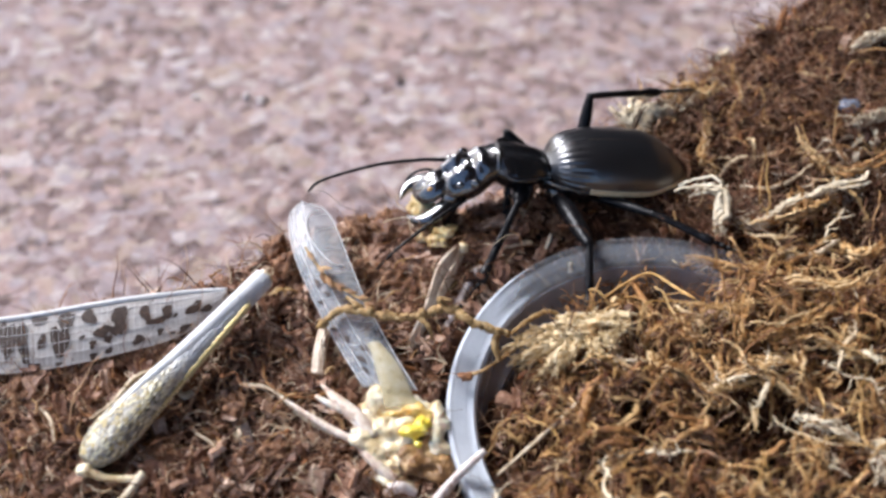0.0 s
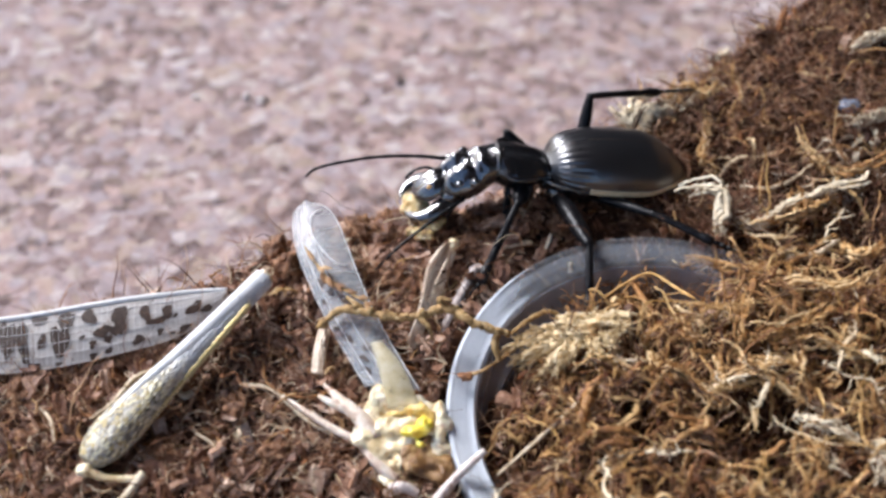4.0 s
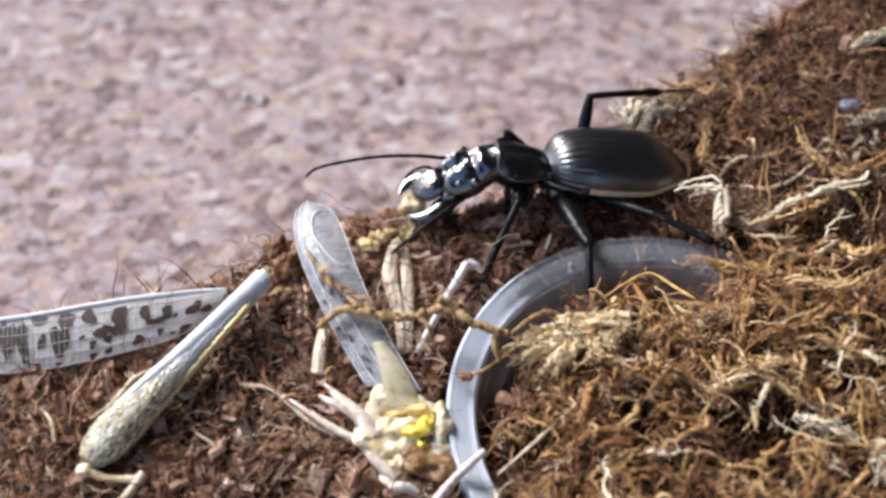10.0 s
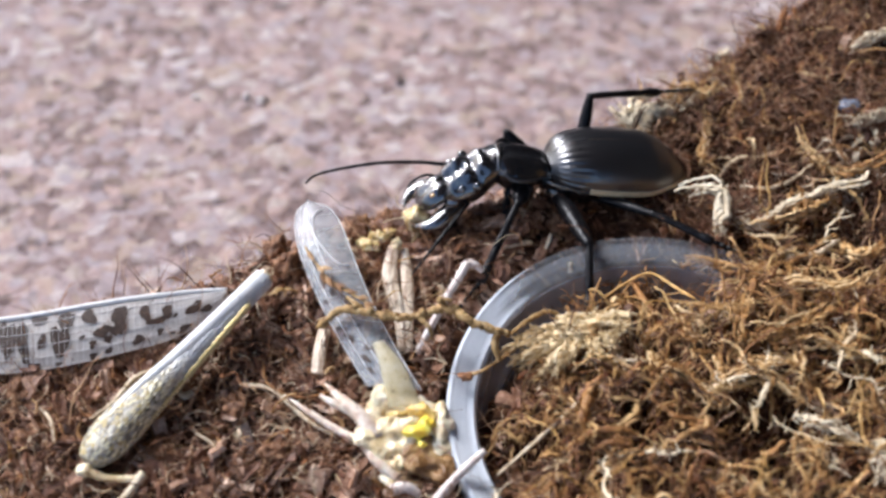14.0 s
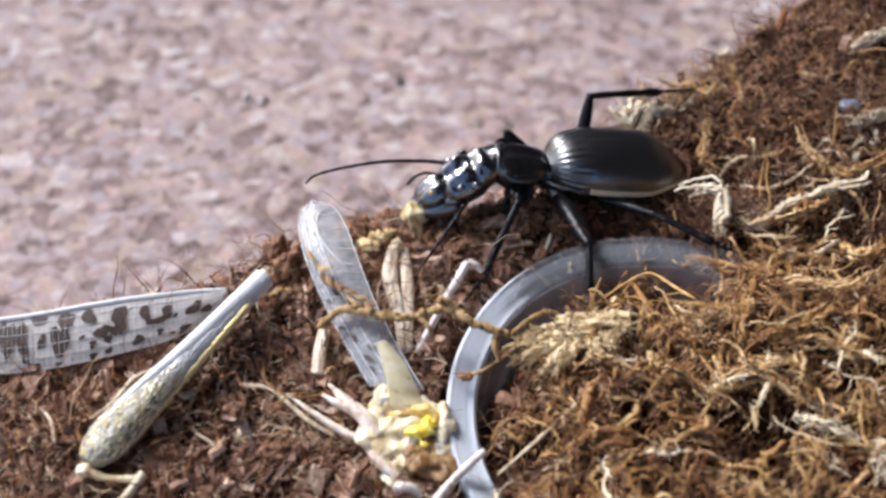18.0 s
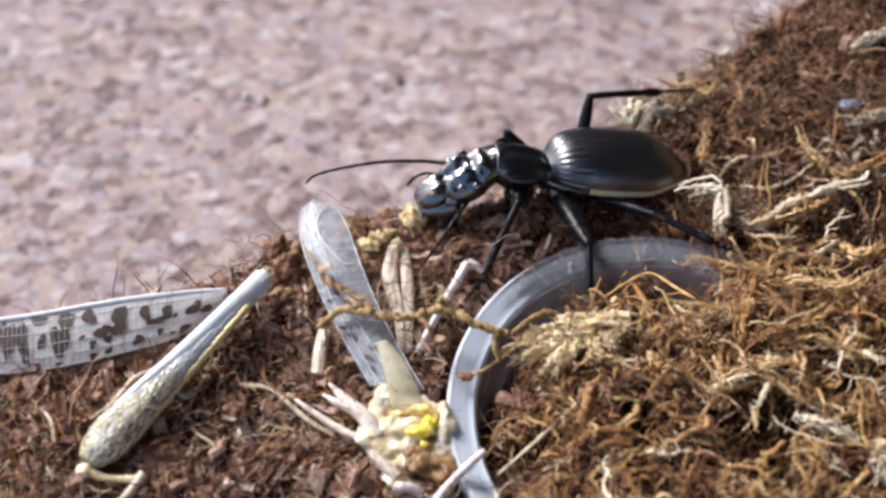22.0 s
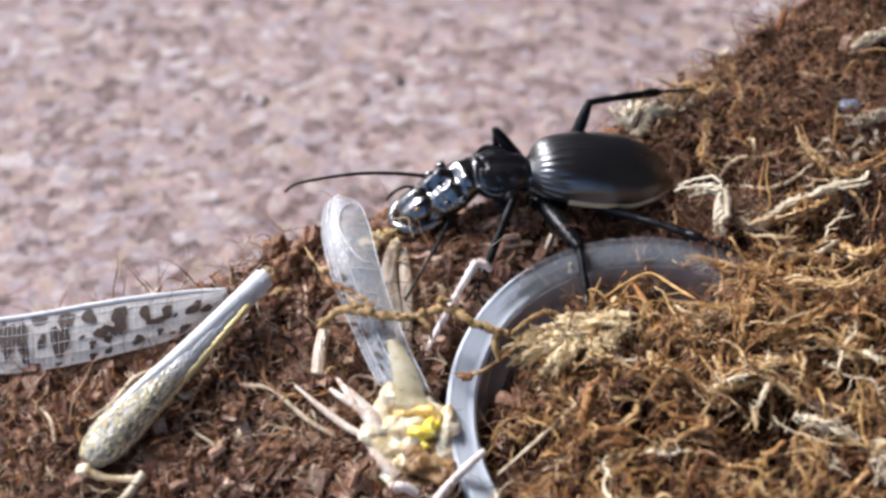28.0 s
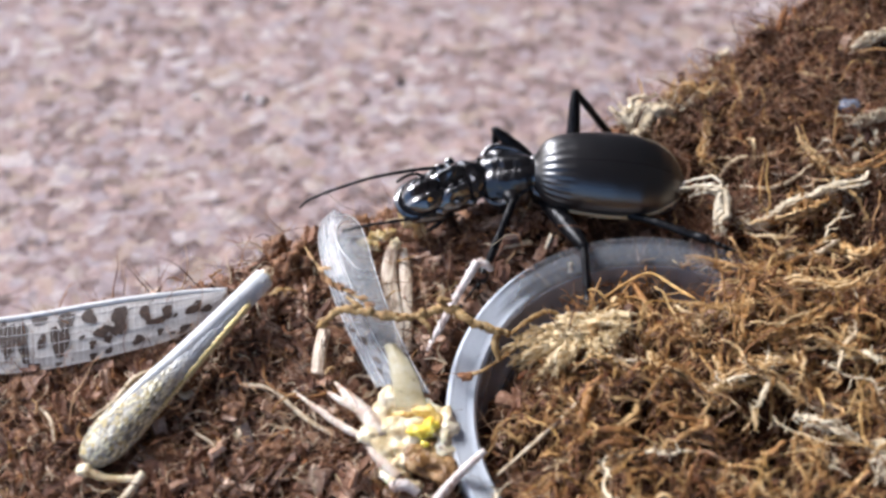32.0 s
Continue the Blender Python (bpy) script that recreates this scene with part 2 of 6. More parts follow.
def part(name, shape, mat, parent=None, label="", at=None, smooth=True):
    """One mesh object, under a thing or a part."""
    ob = new(name, mesh_of(name, shape, mat, smooth))
    if parent:
        ob.parent = parent
    if at is not None:
        ob.matrix_basis = at
    if label:
        ob["label"] = label
    return ob


def mm(x, y, z, rx=0, ry=0, rz=0):
    return pose(x * MM, y * MM, z * MM, rx, ry, rz)


def thing(name, x, y, z, rx=0, ry=0, rz=0):
    e = new(name)
    e.empty_display_size = 0.003
    e.matrix_basis = mm(x, y, z, rx, ry, rz)
    return e


def smooth(a, b, x):
    t = min(1.0, max(0.0, (x - a) / (b - a)))
    return t * t * (3 - 2 * t)


# ---- the heap of coir: its plan and heights, in mm ----
EDGE_X = [-140, -67, -48, -34, -27, -17, -8, 8, 20, 31, 42, 48, 57, 71, 90, 140]
EDGE_Y = [-60, -22, -13, -8, -2, 2, 4, 6, 17, 26.5, 33, 37, 43.5, 54, 70, 104]
DISH = (31.4, -32.9)
HOLLOWS = [(35.0, -12.0, 10.0), (10.5, -42.0, 6.0), (60.5, -9.0, 9.0), (30.0, -7.0, 5.0), (43.5, -39.5, 8.0), (59.5, 2.5, 6.0), (43.5, 14.0, 5.0), (60.0, -33.0, 4.0), (54.0, -19.0, 3.5)]


def mat_edge(x, y):
    return 1 - math.hypot((x - 62) / 57.5, (y + 48) / 46.5)


def pit(x, y):
    """Hollows between the tangles of fibre, 0 to 1."""
    n = noise.noise(Vector((x * 0.2 + 9, y * 0.2 + 4, 2.0))) + 0.45 * noise.noise(Vector((x * 0.47, y * 0.47, 6.0)))
    k = max(math.exp(-((x - a) / r) ** 2 - ((y - b) / (0.75 * r)) ** 2) for a, b, r in HOLLOWS)
    return max(smooth(-0.06, 0.2, n), smooth(0.2, 0.6, k))


def height(x, y, fine=True):
    """The top of the coir at x, y."""
    base = 0.11 * (y + 15)
    d = math.hypot(x - DISH[0], y - DISH[1])
    base -= 7 * smooth(34, 27, d)
    base += 7.0 * smooth(30, 75, x) * smooth(-10, 40, y)
    m = mat_edge(x, y)
    mat_top = 0.11 * (y + 15) + 7.5 * smooth(-0.02, 0.3, m) - 5 * smooth(0.04, -0.08, m)
    z = max(base, mat_top)
    if fine:
        p = Vector((x * 0.09, y * 0.09, 1.7))
        k = smooth(-0.05, 0.08, m) if x < 40 or m > 0 else 1.0
        z += 1.3 * noise.noise(p) + 0.8 * noise.noise(p * 3.1) + 0.45 * noise.noise(p * 7.3) + 0.25 * noise.noise(p * 15)
        z += k * (2.0 * noise.noise(p * 2.3) - 7.5 * pit(x, y) + 0.9 * noise.noise(p * 6.1))
    over = y - float(np.interp(x, EDGE_X, EDGE_Y))
    if over > 0:
        z -= 1.1 * over + 0.02 * over * over
    z -= 1.3 * max(0, -98 - y) + 1.3 * max(0, x - 125) + 1.3 * max(0, -115 - x)
    return max(z, -51.0)


def build_heap():
    fine_x = np.unique(np.concatenate([np.linspace(-160, -80, 30), np.linspace(-80, 95, 240), np.linspace(95, 175, 30)]))
    fine_y = np.unique(np.concatenate([np.linspace(-140, -62, 30), np.linspace(-62, 80, 200), np.linspace(80, 165, 30)]))
    vs = [(x, y, height(x, y)) for x in fine_x for y in fine_y]
    w = len(fine_y)
    fs = [(i * w + j, (i + 1) * w + j, (i + 1) * w + j + 1, i * w + j + 1) for i in range(len(fine_x) - 1) for j in range(w - 1)]
    ob = part("coir_heap", (vs, fs), M_SOIL)
    tagged(ob, "heap of reddish brown coconut coir substrate on stone", "substrate", kind="structure")
    return ob


# ---- stone floor ----
def stone_material():
    m = bpy.data.materials.new("pink_stone")
    m.use_nodes = True
    nt = m.node_tree
    N, L = nt.nodes.new, nt.links.new
    bs = nt.nodes["Principled BSDF"]
    tc = N("ShaderNodeTexCoord")
    warp = N("ShaderNodeTexNoise")
    warp.inputs["Scale"].default_value = 180
    warp.inputs["Detail"].default_value = 2
    L(tc.outputs["Object"], warp.inputs["Vector"])
    ws = N("ShaderNodeVectorMath")
    ws.operation = "MULTIPLY_ADD"
    ws.inputs[1].default_value = (0.004, 0.004, 0.004)
    L(warp.outputs["Color"], ws.inputs[0])
    L(tc.outputs["Object"], ws.inputs[2])
    mp = N("ShaderNodeMapping")
    mp.inputs["Rotation"].default_value = (0, 0, -0.6)
    mp.inputs["Scale"].default_value = (1.0, 1.12, 1.0)
    L(ws.outputs["Vector"], mp.inputs["Vector"])
    col = None
    for scale, strength in ((300, 1.0), (640, 0.35)):
        vo = N("ShaderNodeTexVoronoi")
        vo.inputs["Scale"].default_value = scale
        L(mp.outputs["Vector"], vo.inputs["Vector"])
        sep = N("ShaderNodeSeparateColor")
        L(vo.outputs["Color"], sep.inputs["Color"])
        ramp = N("ShaderNodeValToRGB")
        els = ramp.color_ramp.elements
        tones = [(0.0, (0.07, 0.044, 0.04)), (0.18, (0.17, 0.11, 0.10)), (0.4, (0.33, 0.232, 0.218)), (0.58, (0.34, 0.297, 0.317)), (0.74, (0.45, 0.315, 0.28)), (0.88, (0.37, 0.285, 0.215)), (1.0, (0.60, 0.54, 0.535))]
        while len(els) < len(tones):
            els.new(0.5)
        for e, (p, c) in zip(els, tones):
            e.position, e.color = p, (*c, 1)
        L(sep.outputs["Red"], ramp.inputs["Fac"])
        if col is None:
            col, first = ramp.outputs["Color"], vo
        else:
            mx = N("ShaderNodeMix")
            mx.data_type = "RGBA"
            mx.inputs["Factor"].default_value = strength
            L(col, mx.inputs["A"])
            L(ramp.outputs["Color"], mx.inputs["B"])
            col = mx.outputs["Result"]
    L(col, bs.inputs["Base Color"])
    bp = N("ShaderNodeBump")
    bp.inputs["Distance"].default_value = 0.001
    bp.inputs["Strength"].default_value = 1.0
    n = N("ShaderNodeTexNoise")
    n.inputs["Scale"].default_value = 430
    n.inputs["Detail"].default_value = 4
    L(mp.outputs["Vector"], n.inputs["Vector"])
    L(n.outputs["Fac"], bp.inputs["Height"])
    L(bp.outputs["Normal"], bs.inputs["Normal"])
    bs.inputs["Roughness"].default_value = 0.85
    return m


FLOOR_Z = -50.0
ground = part("ground", surface(lambda u, v: ((u - 0.5) * 400000, (v - 0.5) * 400000, FLOOR_Z), 8, 8), stone_material())
tagged(ground, "rough pinkish stone paving of small grey and rose chips", "paving", kind="structure")
heap = build_heap()
# unseen dark walls, added to keep sky out of the glossy shell's reflections
wall_mat = material("blocker_dark", [(0.07, 0.065, 0.06), (0.11, 0.10, 0.09)], 6, 0.85, 2.0, 60)
bw = [(x, y, z) for z in (-50, 2398) for x, y in ((-330, 1300), (1500, 1300), (1500, 1500), (-330, 1500))]
wall = part("north_blocker", (bw, [(0, 1, 5, 4), (1, 2, 6, 5), (2, 3, 7, 6), (3, 0, 4, 7), (4, 5, 6, 7), (3, 2, 1, 0)]), wall_mat, smooth=False)
# added out of view: stops sky from the right glinting on the wing cases
be = [(x, y, z) for z in (-50, 2398) for x, y in ((1500, -2500), (1700, -2500), (1700, 1500), (1500, 1500))]
side_wall = part("east_blocker", (be, [(0, 1, 5, 4), (1, 2, 6, 5), (2, 3, 7, 6), (3, 0, 4, 7), (4, 5, 6, 7), (3, 2, 1, 0)]), wall_mat, smooth=False)
tagged(side_wall, "plain dark plastered side wall beside the paving", "wall", kind="structure")
# this overhead slab is added too, out of view, to cut the sky above
br = [(x, y, z) for z in (2400, 2550) for x, y in ((-1000, -2500), (1700, -2500), (1700, 1500), (-1000, 1500))]
roof = part("ceiling", (br, [(0, 1, 5, 4), (1, 2, 6, 5), (2, 3, 7, 6), (3, 0, 4, 7), (4, 5, 6, 7), (3, 2, 1, 0)]), wall_mat, smooth=False)
tagged(roof, "plain dark roof over the paving", "ceiling", kind="structure")
tagged(wall, "plain dark plastered wall behind the paving", "wall", kind="structure")


# ---- loose coir, scattered ----
def scatter(count, xr, yr, accept, rng):
    out = []
    while len(out) < count:
        x, y = rng.uniform(*xr), rng.uniform(*yr)
        if rng.random() < accept(x, y):
            out.append((x, y))
    return out


def inside(x, y, margin=0.0):
    return y < float(np.interp(x, EDGE_X, EDGE_Y)) + margin


def in_dish(x, y):
    return math.hypot(x - DISH[0], y - DISH[1]) < 33 and mat_edge(x, y) < 0.03


def chips_on(x, y):
    if not inside(x, y, 2.0) or in_dish(x, y):
        return 0.0
    return 1.0 if x < 12 else 0.25


def fibres_on(x, y):
    if not inside(x, y, 1.5) or in_dish(x, y):
        return 0.0
    m = mat_edge(x, y)
    if m > -0.02 or x > 30:
        return 1.0 - 0.93 * pit(x, y)
    return 0.10


def low(x, y, k):
    """1 on the loose mat, k on the finer slope behind it."""
    return 1.0 if mat_edge(x, y) > -0.02 else k


def ridge(x, y):
    """Bleached frayed fibre gathers along the crest on the beetle's side."""
    return 0.9 * smooth(24, 30, x) * smooth(62, 46, x) * smooth(-9, -3, y - float(np.interp(x, EDGE_X, EDGE_Y)))


def build_chips():
    rng = random.Random(5)
    vs, fs, large = [], [], []
    box = [(-1, -1, -1), (1, -1, -1), (1, 1, -1), (-1, 1, -1), (-1, -1, 1), (1, -1, 1), (1, 1, 1), (-1, 1, 1)]
    faces = [(0, 3, 2, 1), (4, 5, 6, 7), (0, 1, 5, 4), (1, 2, 6, 5), (2, 3, 7, 6), (3, 0, 4, 7)]
    for x, y in scatter(17500, (-82, 95), (-68, 85), chips_on, rng):
        s = min(1.9, 0.22 + rng.expovariate(2.9))
        a = (s * rng.uniform(0.7, 2.0), s * rng.uniform(0.35, 0.9), s * rng.uniform(0.12, 0.34))
        r = Euler((rng.gauss(0, 0.5), rng.gauss(0, 0.5), rng.uniform(0, 6.3))).to_matrix()
        z = height(x, y) + rng.uniform(-0.2, 0.8) * a[2]
        if s > 1.15 and x < 14 and len(large) < 300 and -75 < x and y > -48:
            large.append((x, y, z, s))
            continue
        n = len(vs)
        for b in box:
            q = r @ Vector([b[i] * a[i] * rng.uniform(0.5, 1.1) for i in range(3)])
            vs.append((x + q.x, y + q.y, z + q.z))
        fs.extend([tuple(i + n for i in f) for f in faces])
    ob = part("coir_chips", (vs, fs), M_CHIP, smooth=False)
    tagged(ob, "loose reddish brown coir chips and crumbs", "substrate", kind="stuff")
    # the larger ones are curled slivers, each on its own
    for k, (x, y, z, s) in enumerate(large):
        wd, ln, curl = s * rng.uniform(0.4, 0.85), s * rng.uniform(1.0, 2.1), rng.gauss(0, 0.5)
        edge = [rng.uniform(0.55, 1.1) for _ in range(14)]

        def sliver(u, v):
            w = wd * edge[int(u * 6) + (7 if v > 0.5 else 0)]
            p = (2 * u - 1) * ln
            return (p, (2 * v - 1) * w, curl * (2 * v - 1) ** 2 * w + 0.12 * curl * p * p / ln)
        part("coir_chip", thick(surface(sliver, 6, 3), rng.uniform(0.25, 0.5) * s), M_BARK, heap, at=mm(x, y, z + 0.25, rng.gauss(0, 22), rng.gauss(0, 18), rng.uniform(0, 360)), smooth=False)


def build_bark():
    """Ragged flakes of husk piled on the crest before the beetle."""
    rng = random.Random(51)
    spots = scatter(46, (-27, 20), (-15, 7), lambda x, y: float(inside(x, y, -0.5) and not in_dish(x, y) and y > -14 + 0.25 * abs(x)), rng)
    spots += [(-48.6, -14.6), (-45.2, -13.4), (-42.4, -12.9), (-39.0, -12.2), (-36.6, -10.4), (-33.6, -9.0), (-31.4, -7.0)]
    for i, (x, y) in enumerate(spots):
        a = rng.uniform(1.4, 3.1)
        ob = part("bark_flake", lump((a, a * rng.uniform(0.4, 0.75), a * rng.uniform(0.2, 0.4)), i + 200, 0.34, 3, 1.7), M_BARK, at=mm(x, y, height(x, y) + 0.6, rng.gauss(0, 25), rng.gauss(0, 22), rng.uniform(0, 360)), smooth=False)
        tagged(ob, "ragged reddish brown flake of coconut husk", "bark flake", "bark flakes")


def build_strands():
    """Thick ragged strands with side shoots, lying over the loose mat and at the foot of the slope."""
    rng = random.Random(91)

    def run(p, yaw, pitch, ln, steps, follow):
        pts = []
        for i in range(steps + 1):
            pts.append(p.copy())
            d = np.array((math.cos(yaw) * math.cos(pitch), math.sin(yaw) * math.cos(pitch), math.sin(pitch)))
            p = p + d * ln / steps
            yaw += rng.gauss(0, 0.24) + (rng.gauss(0, 0.7) if rng.random() < 0.12 else 0)
            pitch = max(-0.7, min(0.7, pitch * 0.85 + rng.gauss(0, 0.2)))
            if follow:
                z = height(p[0], p[1], False) + 0.6
                p[2] += 0.35 * (max(z, min(p[2], z + 3.0)) - p[2])
        return np.array(pts)

    def on(x, y):
        if not inside(x, y, -3) or in_dish(x, y):
            return 0.0
        if mat_edge(x, y) > 0:
            return 1.0 - 0.85 * pit(x, y)
        return 0.0 if x < 44 else 0.45 if y < 16 + 0.25 * (x - 44) else 0.10
    for k, (x, y) in enumerate(scatter(210, (6, 92), (-60, 60), on, rng)):
        ln, r = rng.uniform(4, 14), rng.uniform(0.14, 0.42)
        p = np.array((x, y, height(x, y, False) + rng.uniform(0.3, 2.6)))
        main = run(p, rng.uniform(0, 6.28), rng.gauss(0, 0.3), ln, 15, True)
        flat = rng.uniform(0.35, 0.8)
        shapes = [tube(main, [r * w * rng.uniform(0.7, 1.3) for w in (0.35, 0.8, 1, 1.1, 1, 0.95, 0.8, 0.7, 0.3)], 6, flat)]
        for _ in range(rng.randrange(1, 4)):
            i = rng.randrange(2, 13)
            d = main[i + 1] - main[i]
            side = run(main[i], math.atan2(d[1], d[0]) + rng.choice((-1, 1)) * rng.uniform(0.4, 1.1), rng.uniform(-0.2, 0.5), rng.uniform(1.5, 4), 6, False)
            shapes.append(tube(side, [r * 0.7, r * 0.55, r * 0.5, r * 0.15], 5, flat))
        for _ in range(int(ln * 3)):
            q = main[rng.randrange(16)]
            d = np.array([rng.gauss(0, 0.6) for _ in range(3)])
            shapes.append(tube([q, q + d * 0.6, q + d + np.array((0, 0, -0.1))], [0.1, 0.08, 0.02], 3))
        t = part("coir_strand", (lambda sh: ([(a - x, b - y, c - p[2]) for a, b, c in sh[0]], sh[1]))(join(*shapes)), M_STRAND, at=mm(x, y, p[2]))
        tagged(t, "thick ragged tan coir strand with side shoots", "coir strand", "coir strands")


def build_fibres(name, count, mat, length, radius, curl, lift, accept, seed, label, sides=3, steps=9, flat=0.72, bundle=1, spread=0.0):
    """Curly fibres as one heap of stuff: each wanders over the surface, rising and dipping."""
    rng = random.Random(seed)
    spots = scatter(count, (-82, 96), (-68, 86), accept, rng)
    V, F = [], []
    ring = np.array([(math.cos(2 * math.pi * k / sides), math.sin(2 * math.pi * k / sides)) for k in range(sides)])
    base = 0
    for x, y in spots:
        ln = rng.uniform(*length)
        rad = radius * math.exp(rng.gauss(0, 0.35))
        yaw = rng.uniform(0, 6.283)
        turn = rng.gauss(0, curl * 0.5)
        z = height(x, y) + rng.uniform(-0.4, lift)
        pitch = rng.gauss(0.1, 0.4)
        arch = rng.gauss(-0.05, 0.06)
        pts = []
        step = ln / steps
        px, py, pz = x, y, z
        for i in range(steps + 1):
            pts.append((px, py, pz))
            px += step * math.cos(yaw) * math.cos(pitch)
            py += step * math.sin(yaw) * math.cos(pitch)
            pz += step * math.sin(pitch)
            yaw += turn + rng.gauss(0, curl)
            if rng.random() < 0.12:
                yaw += rng.gauss(0, 0.9)
            turn *= 0.9
            pitch = max(-0.9, min(0.9, pitch + arch + rng.gauss(0, 0.28)))
            deep = pit(px, py) if sides > 3 else 0.0
            pitch -= 0.35 * deep
            floor_z = height(px, py, False) - 2.0 - 5.0 * deep
            if pz < floor_z:
                pz, pitch = floor_z, abs(pitch) * 0.6
        for q in range(bundle):
            # a shred is a bundle of hairs that part towards both ends
            p = np.array(pts)
            if bundle > 1:
                c = rng.uniform(0.25, 0.75)
                s = np.linspace(0, 1, steps + 1)
                away = spread * (0.35 + 2.2 * np.abs(s - c) ** 1.5)
                d = np.array([rng.gauss(0, 1), rng.gauss(0, 1), rng.gauss(0, 0.7)])
                p = p + away[:, None] * d + spread * 0.35 * np.array([[rng.gauss(0, 1) for _ in range(3)] for _ in range(steps + 1)])
                lo, hi = (0, steps + 1) if q == 0 else (rng.randrange(0, steps // 3), steps + 1 - rng.randrange(0, steps // 3))
            else:
                lo, hi = 0, steps + 1
            tan = np.gradient(p, axis=0)
            tan /= np.linalg.norm(tan, axis=1)[:, None]
            a = np.cross(tan, (0.13, 0.09, 1.0))
            a /= np.linalg.norm(a, axis=1)[:, None] + 1e-9
            b = np.cross(a, tan)
            r = rad * (1 - 0.75 * np.linspace(0, 1, steps + 1) ** 3) * np.array([rng.uniform(0.65, 1.35) for _ in range(steps + 1)])
            squash = flat * rng.uniform(0.6, 1.35)
            v = p[:, None, :] + r[:, None, None] * (ring[None, :, 0, None] * a[:, None, :] + squash * ring[None, :, 1, None] * b[:, None, :])
            v = v[lo:hi]
            V.append(v.reshape(-1, 3))
            for i in range(hi - lo - 1):
                for j in range(sides):
                    k = (j + 1) % sides
                    F.append((base + i * sides + j, base + i * sides + k, base + (i + 1) * sides + k, base + (i + 1) * sides + j))
            base += (hi - lo) * sides
    ob = part(name, (np.concatenate(V), F), mat)
    tagged(ob, label, "fibre", kind="stuff")


def build_rootlets():
    """Curled tan rootlets lying on the chips."""
    rng = random.Random(33)
    for x, y in scatter(60, (-70, 6), (-47, 2), lambda x, y: float(inside(x, y, -2) and not in_dish(x, y)), rng):
        ln, yaw, bend = rng.uniform(4, 11), rng.uniform(0, 6.28), rng.gauss(0, 0.26)
        p, pts = np.array((x, y, height(x, y) + 0.5)), []
        for i in range(15):
            pts.append(p - np.array((x, y, 0)))
            p = p + np.array((math.cos(yaw), math.sin(yaw), 0)) * ln / 14
            yaw += bend + rng.gauss(0, 0.15)
            p[2] = 0.5 * p[2] + 0.5 * (height(p[0], p[1]) + rng.uniform(0.2, 1.2))
        r = rng.uniform(0.12, 0.3)
        ob = part("rootlet", tube(pts, [r * 0.5, r, r * 1.1, r * 0.9, r * 0.3], 6, 0.7), rng.choice((M_STRAND, M_STRAND, M_STRAW)), at=mm(x, y, 0))
        tagged(ob, "curled tan rootlet lying on coir chips", "rootlet", "rootlets")


build_chips()
build_bark()
build_rootlets()
build_strands()
build_fibres("coir_fine_fibre", 10500, M_FINE, (3, 13), 0.06, 0.2, 2.0, lambda x, y: max(0.8 * fibres_on(x, y), 0.5 * chips_on(x, y)), 11, "tangled fine dark brown coir hairs", steps=10)
build_fibres("coir_fuzz", 9000, M_FUZZ, (2, 9), 0.085, 0.25, 1.8, lambda x, y: fibres_on(x, y) * (1.0 if mat_edge(x, y) < 0.02 and x > 28 else 0.12), 18, "reddish fuzz of fine coir hairs on the slope", steps=9)
build_fibres("coir_fibre", 1600, M_FIBRE, (3, 14), 0.125, 0.14, 4.0, lambda x, y: fibres_on(x, y) * low(x, y, 0.2), 12, "matted golden brown coir fibres", sides=4, steps=14)
build_fibres("coir_shreds", 950, M_PALE, (2.5, 10), 0.12, 0.17, 4.0, lambda x, y: fibres_on(x, y) * max(low(x, y, 0.1), ridge(x, y)), 13, "pale tan frayed coir shreds", sides=4, steps=13, bundle=3, spread=0.2, flat=0.5)
build_fibres("coir_strands", 160, M_PALE, (4, 13), 0.19, 0.18, 4.2, lambda x, y: fibres_on(x, y) * (mat_edge(x, y) > 0), 16, "thick pale tan coir strands", sides=4, steps=16, flat=0.4, bundle=4, spread=0.24)
build_fibres("coir_crest_shreds", 170, M_WHITE, (2, 6), 0.16, 0.25, 2.0, ridge, 21, "whitish frayed shreds along the crest", sides=4, steps=10, flat=0.5, bundle=4, spread=0.25)
build_fibres("coir_gold_strands", 460, M_GOLD, (5, 15), 0.1, 0.07, 4.8, lambda x, y: fibres_on(x, y) * low(x, y, 0.12), 25, "thin pale golden coir strands", sides=4, steps=14, bundle=2, spread=0.12)
build_fibres("coir_foot_shreds", 130, M_WHITE, (2.5, 8), 0.12, 0.2, 3.2, lambda x, y: (46 < x < 80) * math.exp(-((y - 3 - 0.42 * (x - 46)) / 4.5) ** 2), 27, "frayed cream shreds at the foot of the slope", sides=4, steps=12, bundle=3, spread=0.22, flat=0.5)
build_fibres("coir_dish_tangle", 300, M_FIBRE, (3, 10), 0.12, 0.2, 6.0, lambda x, y: math.exp(-((x - 30) / 6) ** 2 - ((y + 11.5) / 3.2) ** 2), 29, "rusty tangle of coir fibres fallen into the dish", sides=4, steps=12)
build_fibres("coir_barbs", 5500, M_PALE, (0.8, 2.6), 0.075, 0.3, 3.6, lambda x, y: fibres_on(x, y) * max(low(x, y, 0.15), ridge(x, y)), 15, "short pale frayed coir barbs", sides=3, steps=4)
build_fibres("coir_flakes", 3000, M_DEEP, (1.2, 5), 0.42, 0.2, 1.4, lambda x, y: max(fibres_on(x, y), 0.15 * chips_on(x, y)), 14, "flat dark rusty flakes of coir husk", sides=4, steps=6, flat=0.35)
build_fibres("coir_husk_shreds", 200, M_FIBRE, (2.5, 7), 0.5, 0.16, 3.4, lambda x, y: fibres_on(x, y) * (mat_edge(x, y) > 0), 19, "ragged flat golden shreds of coir husk", sides=4, steps=9, flat=0.14, bundle=2, spread=0.35)
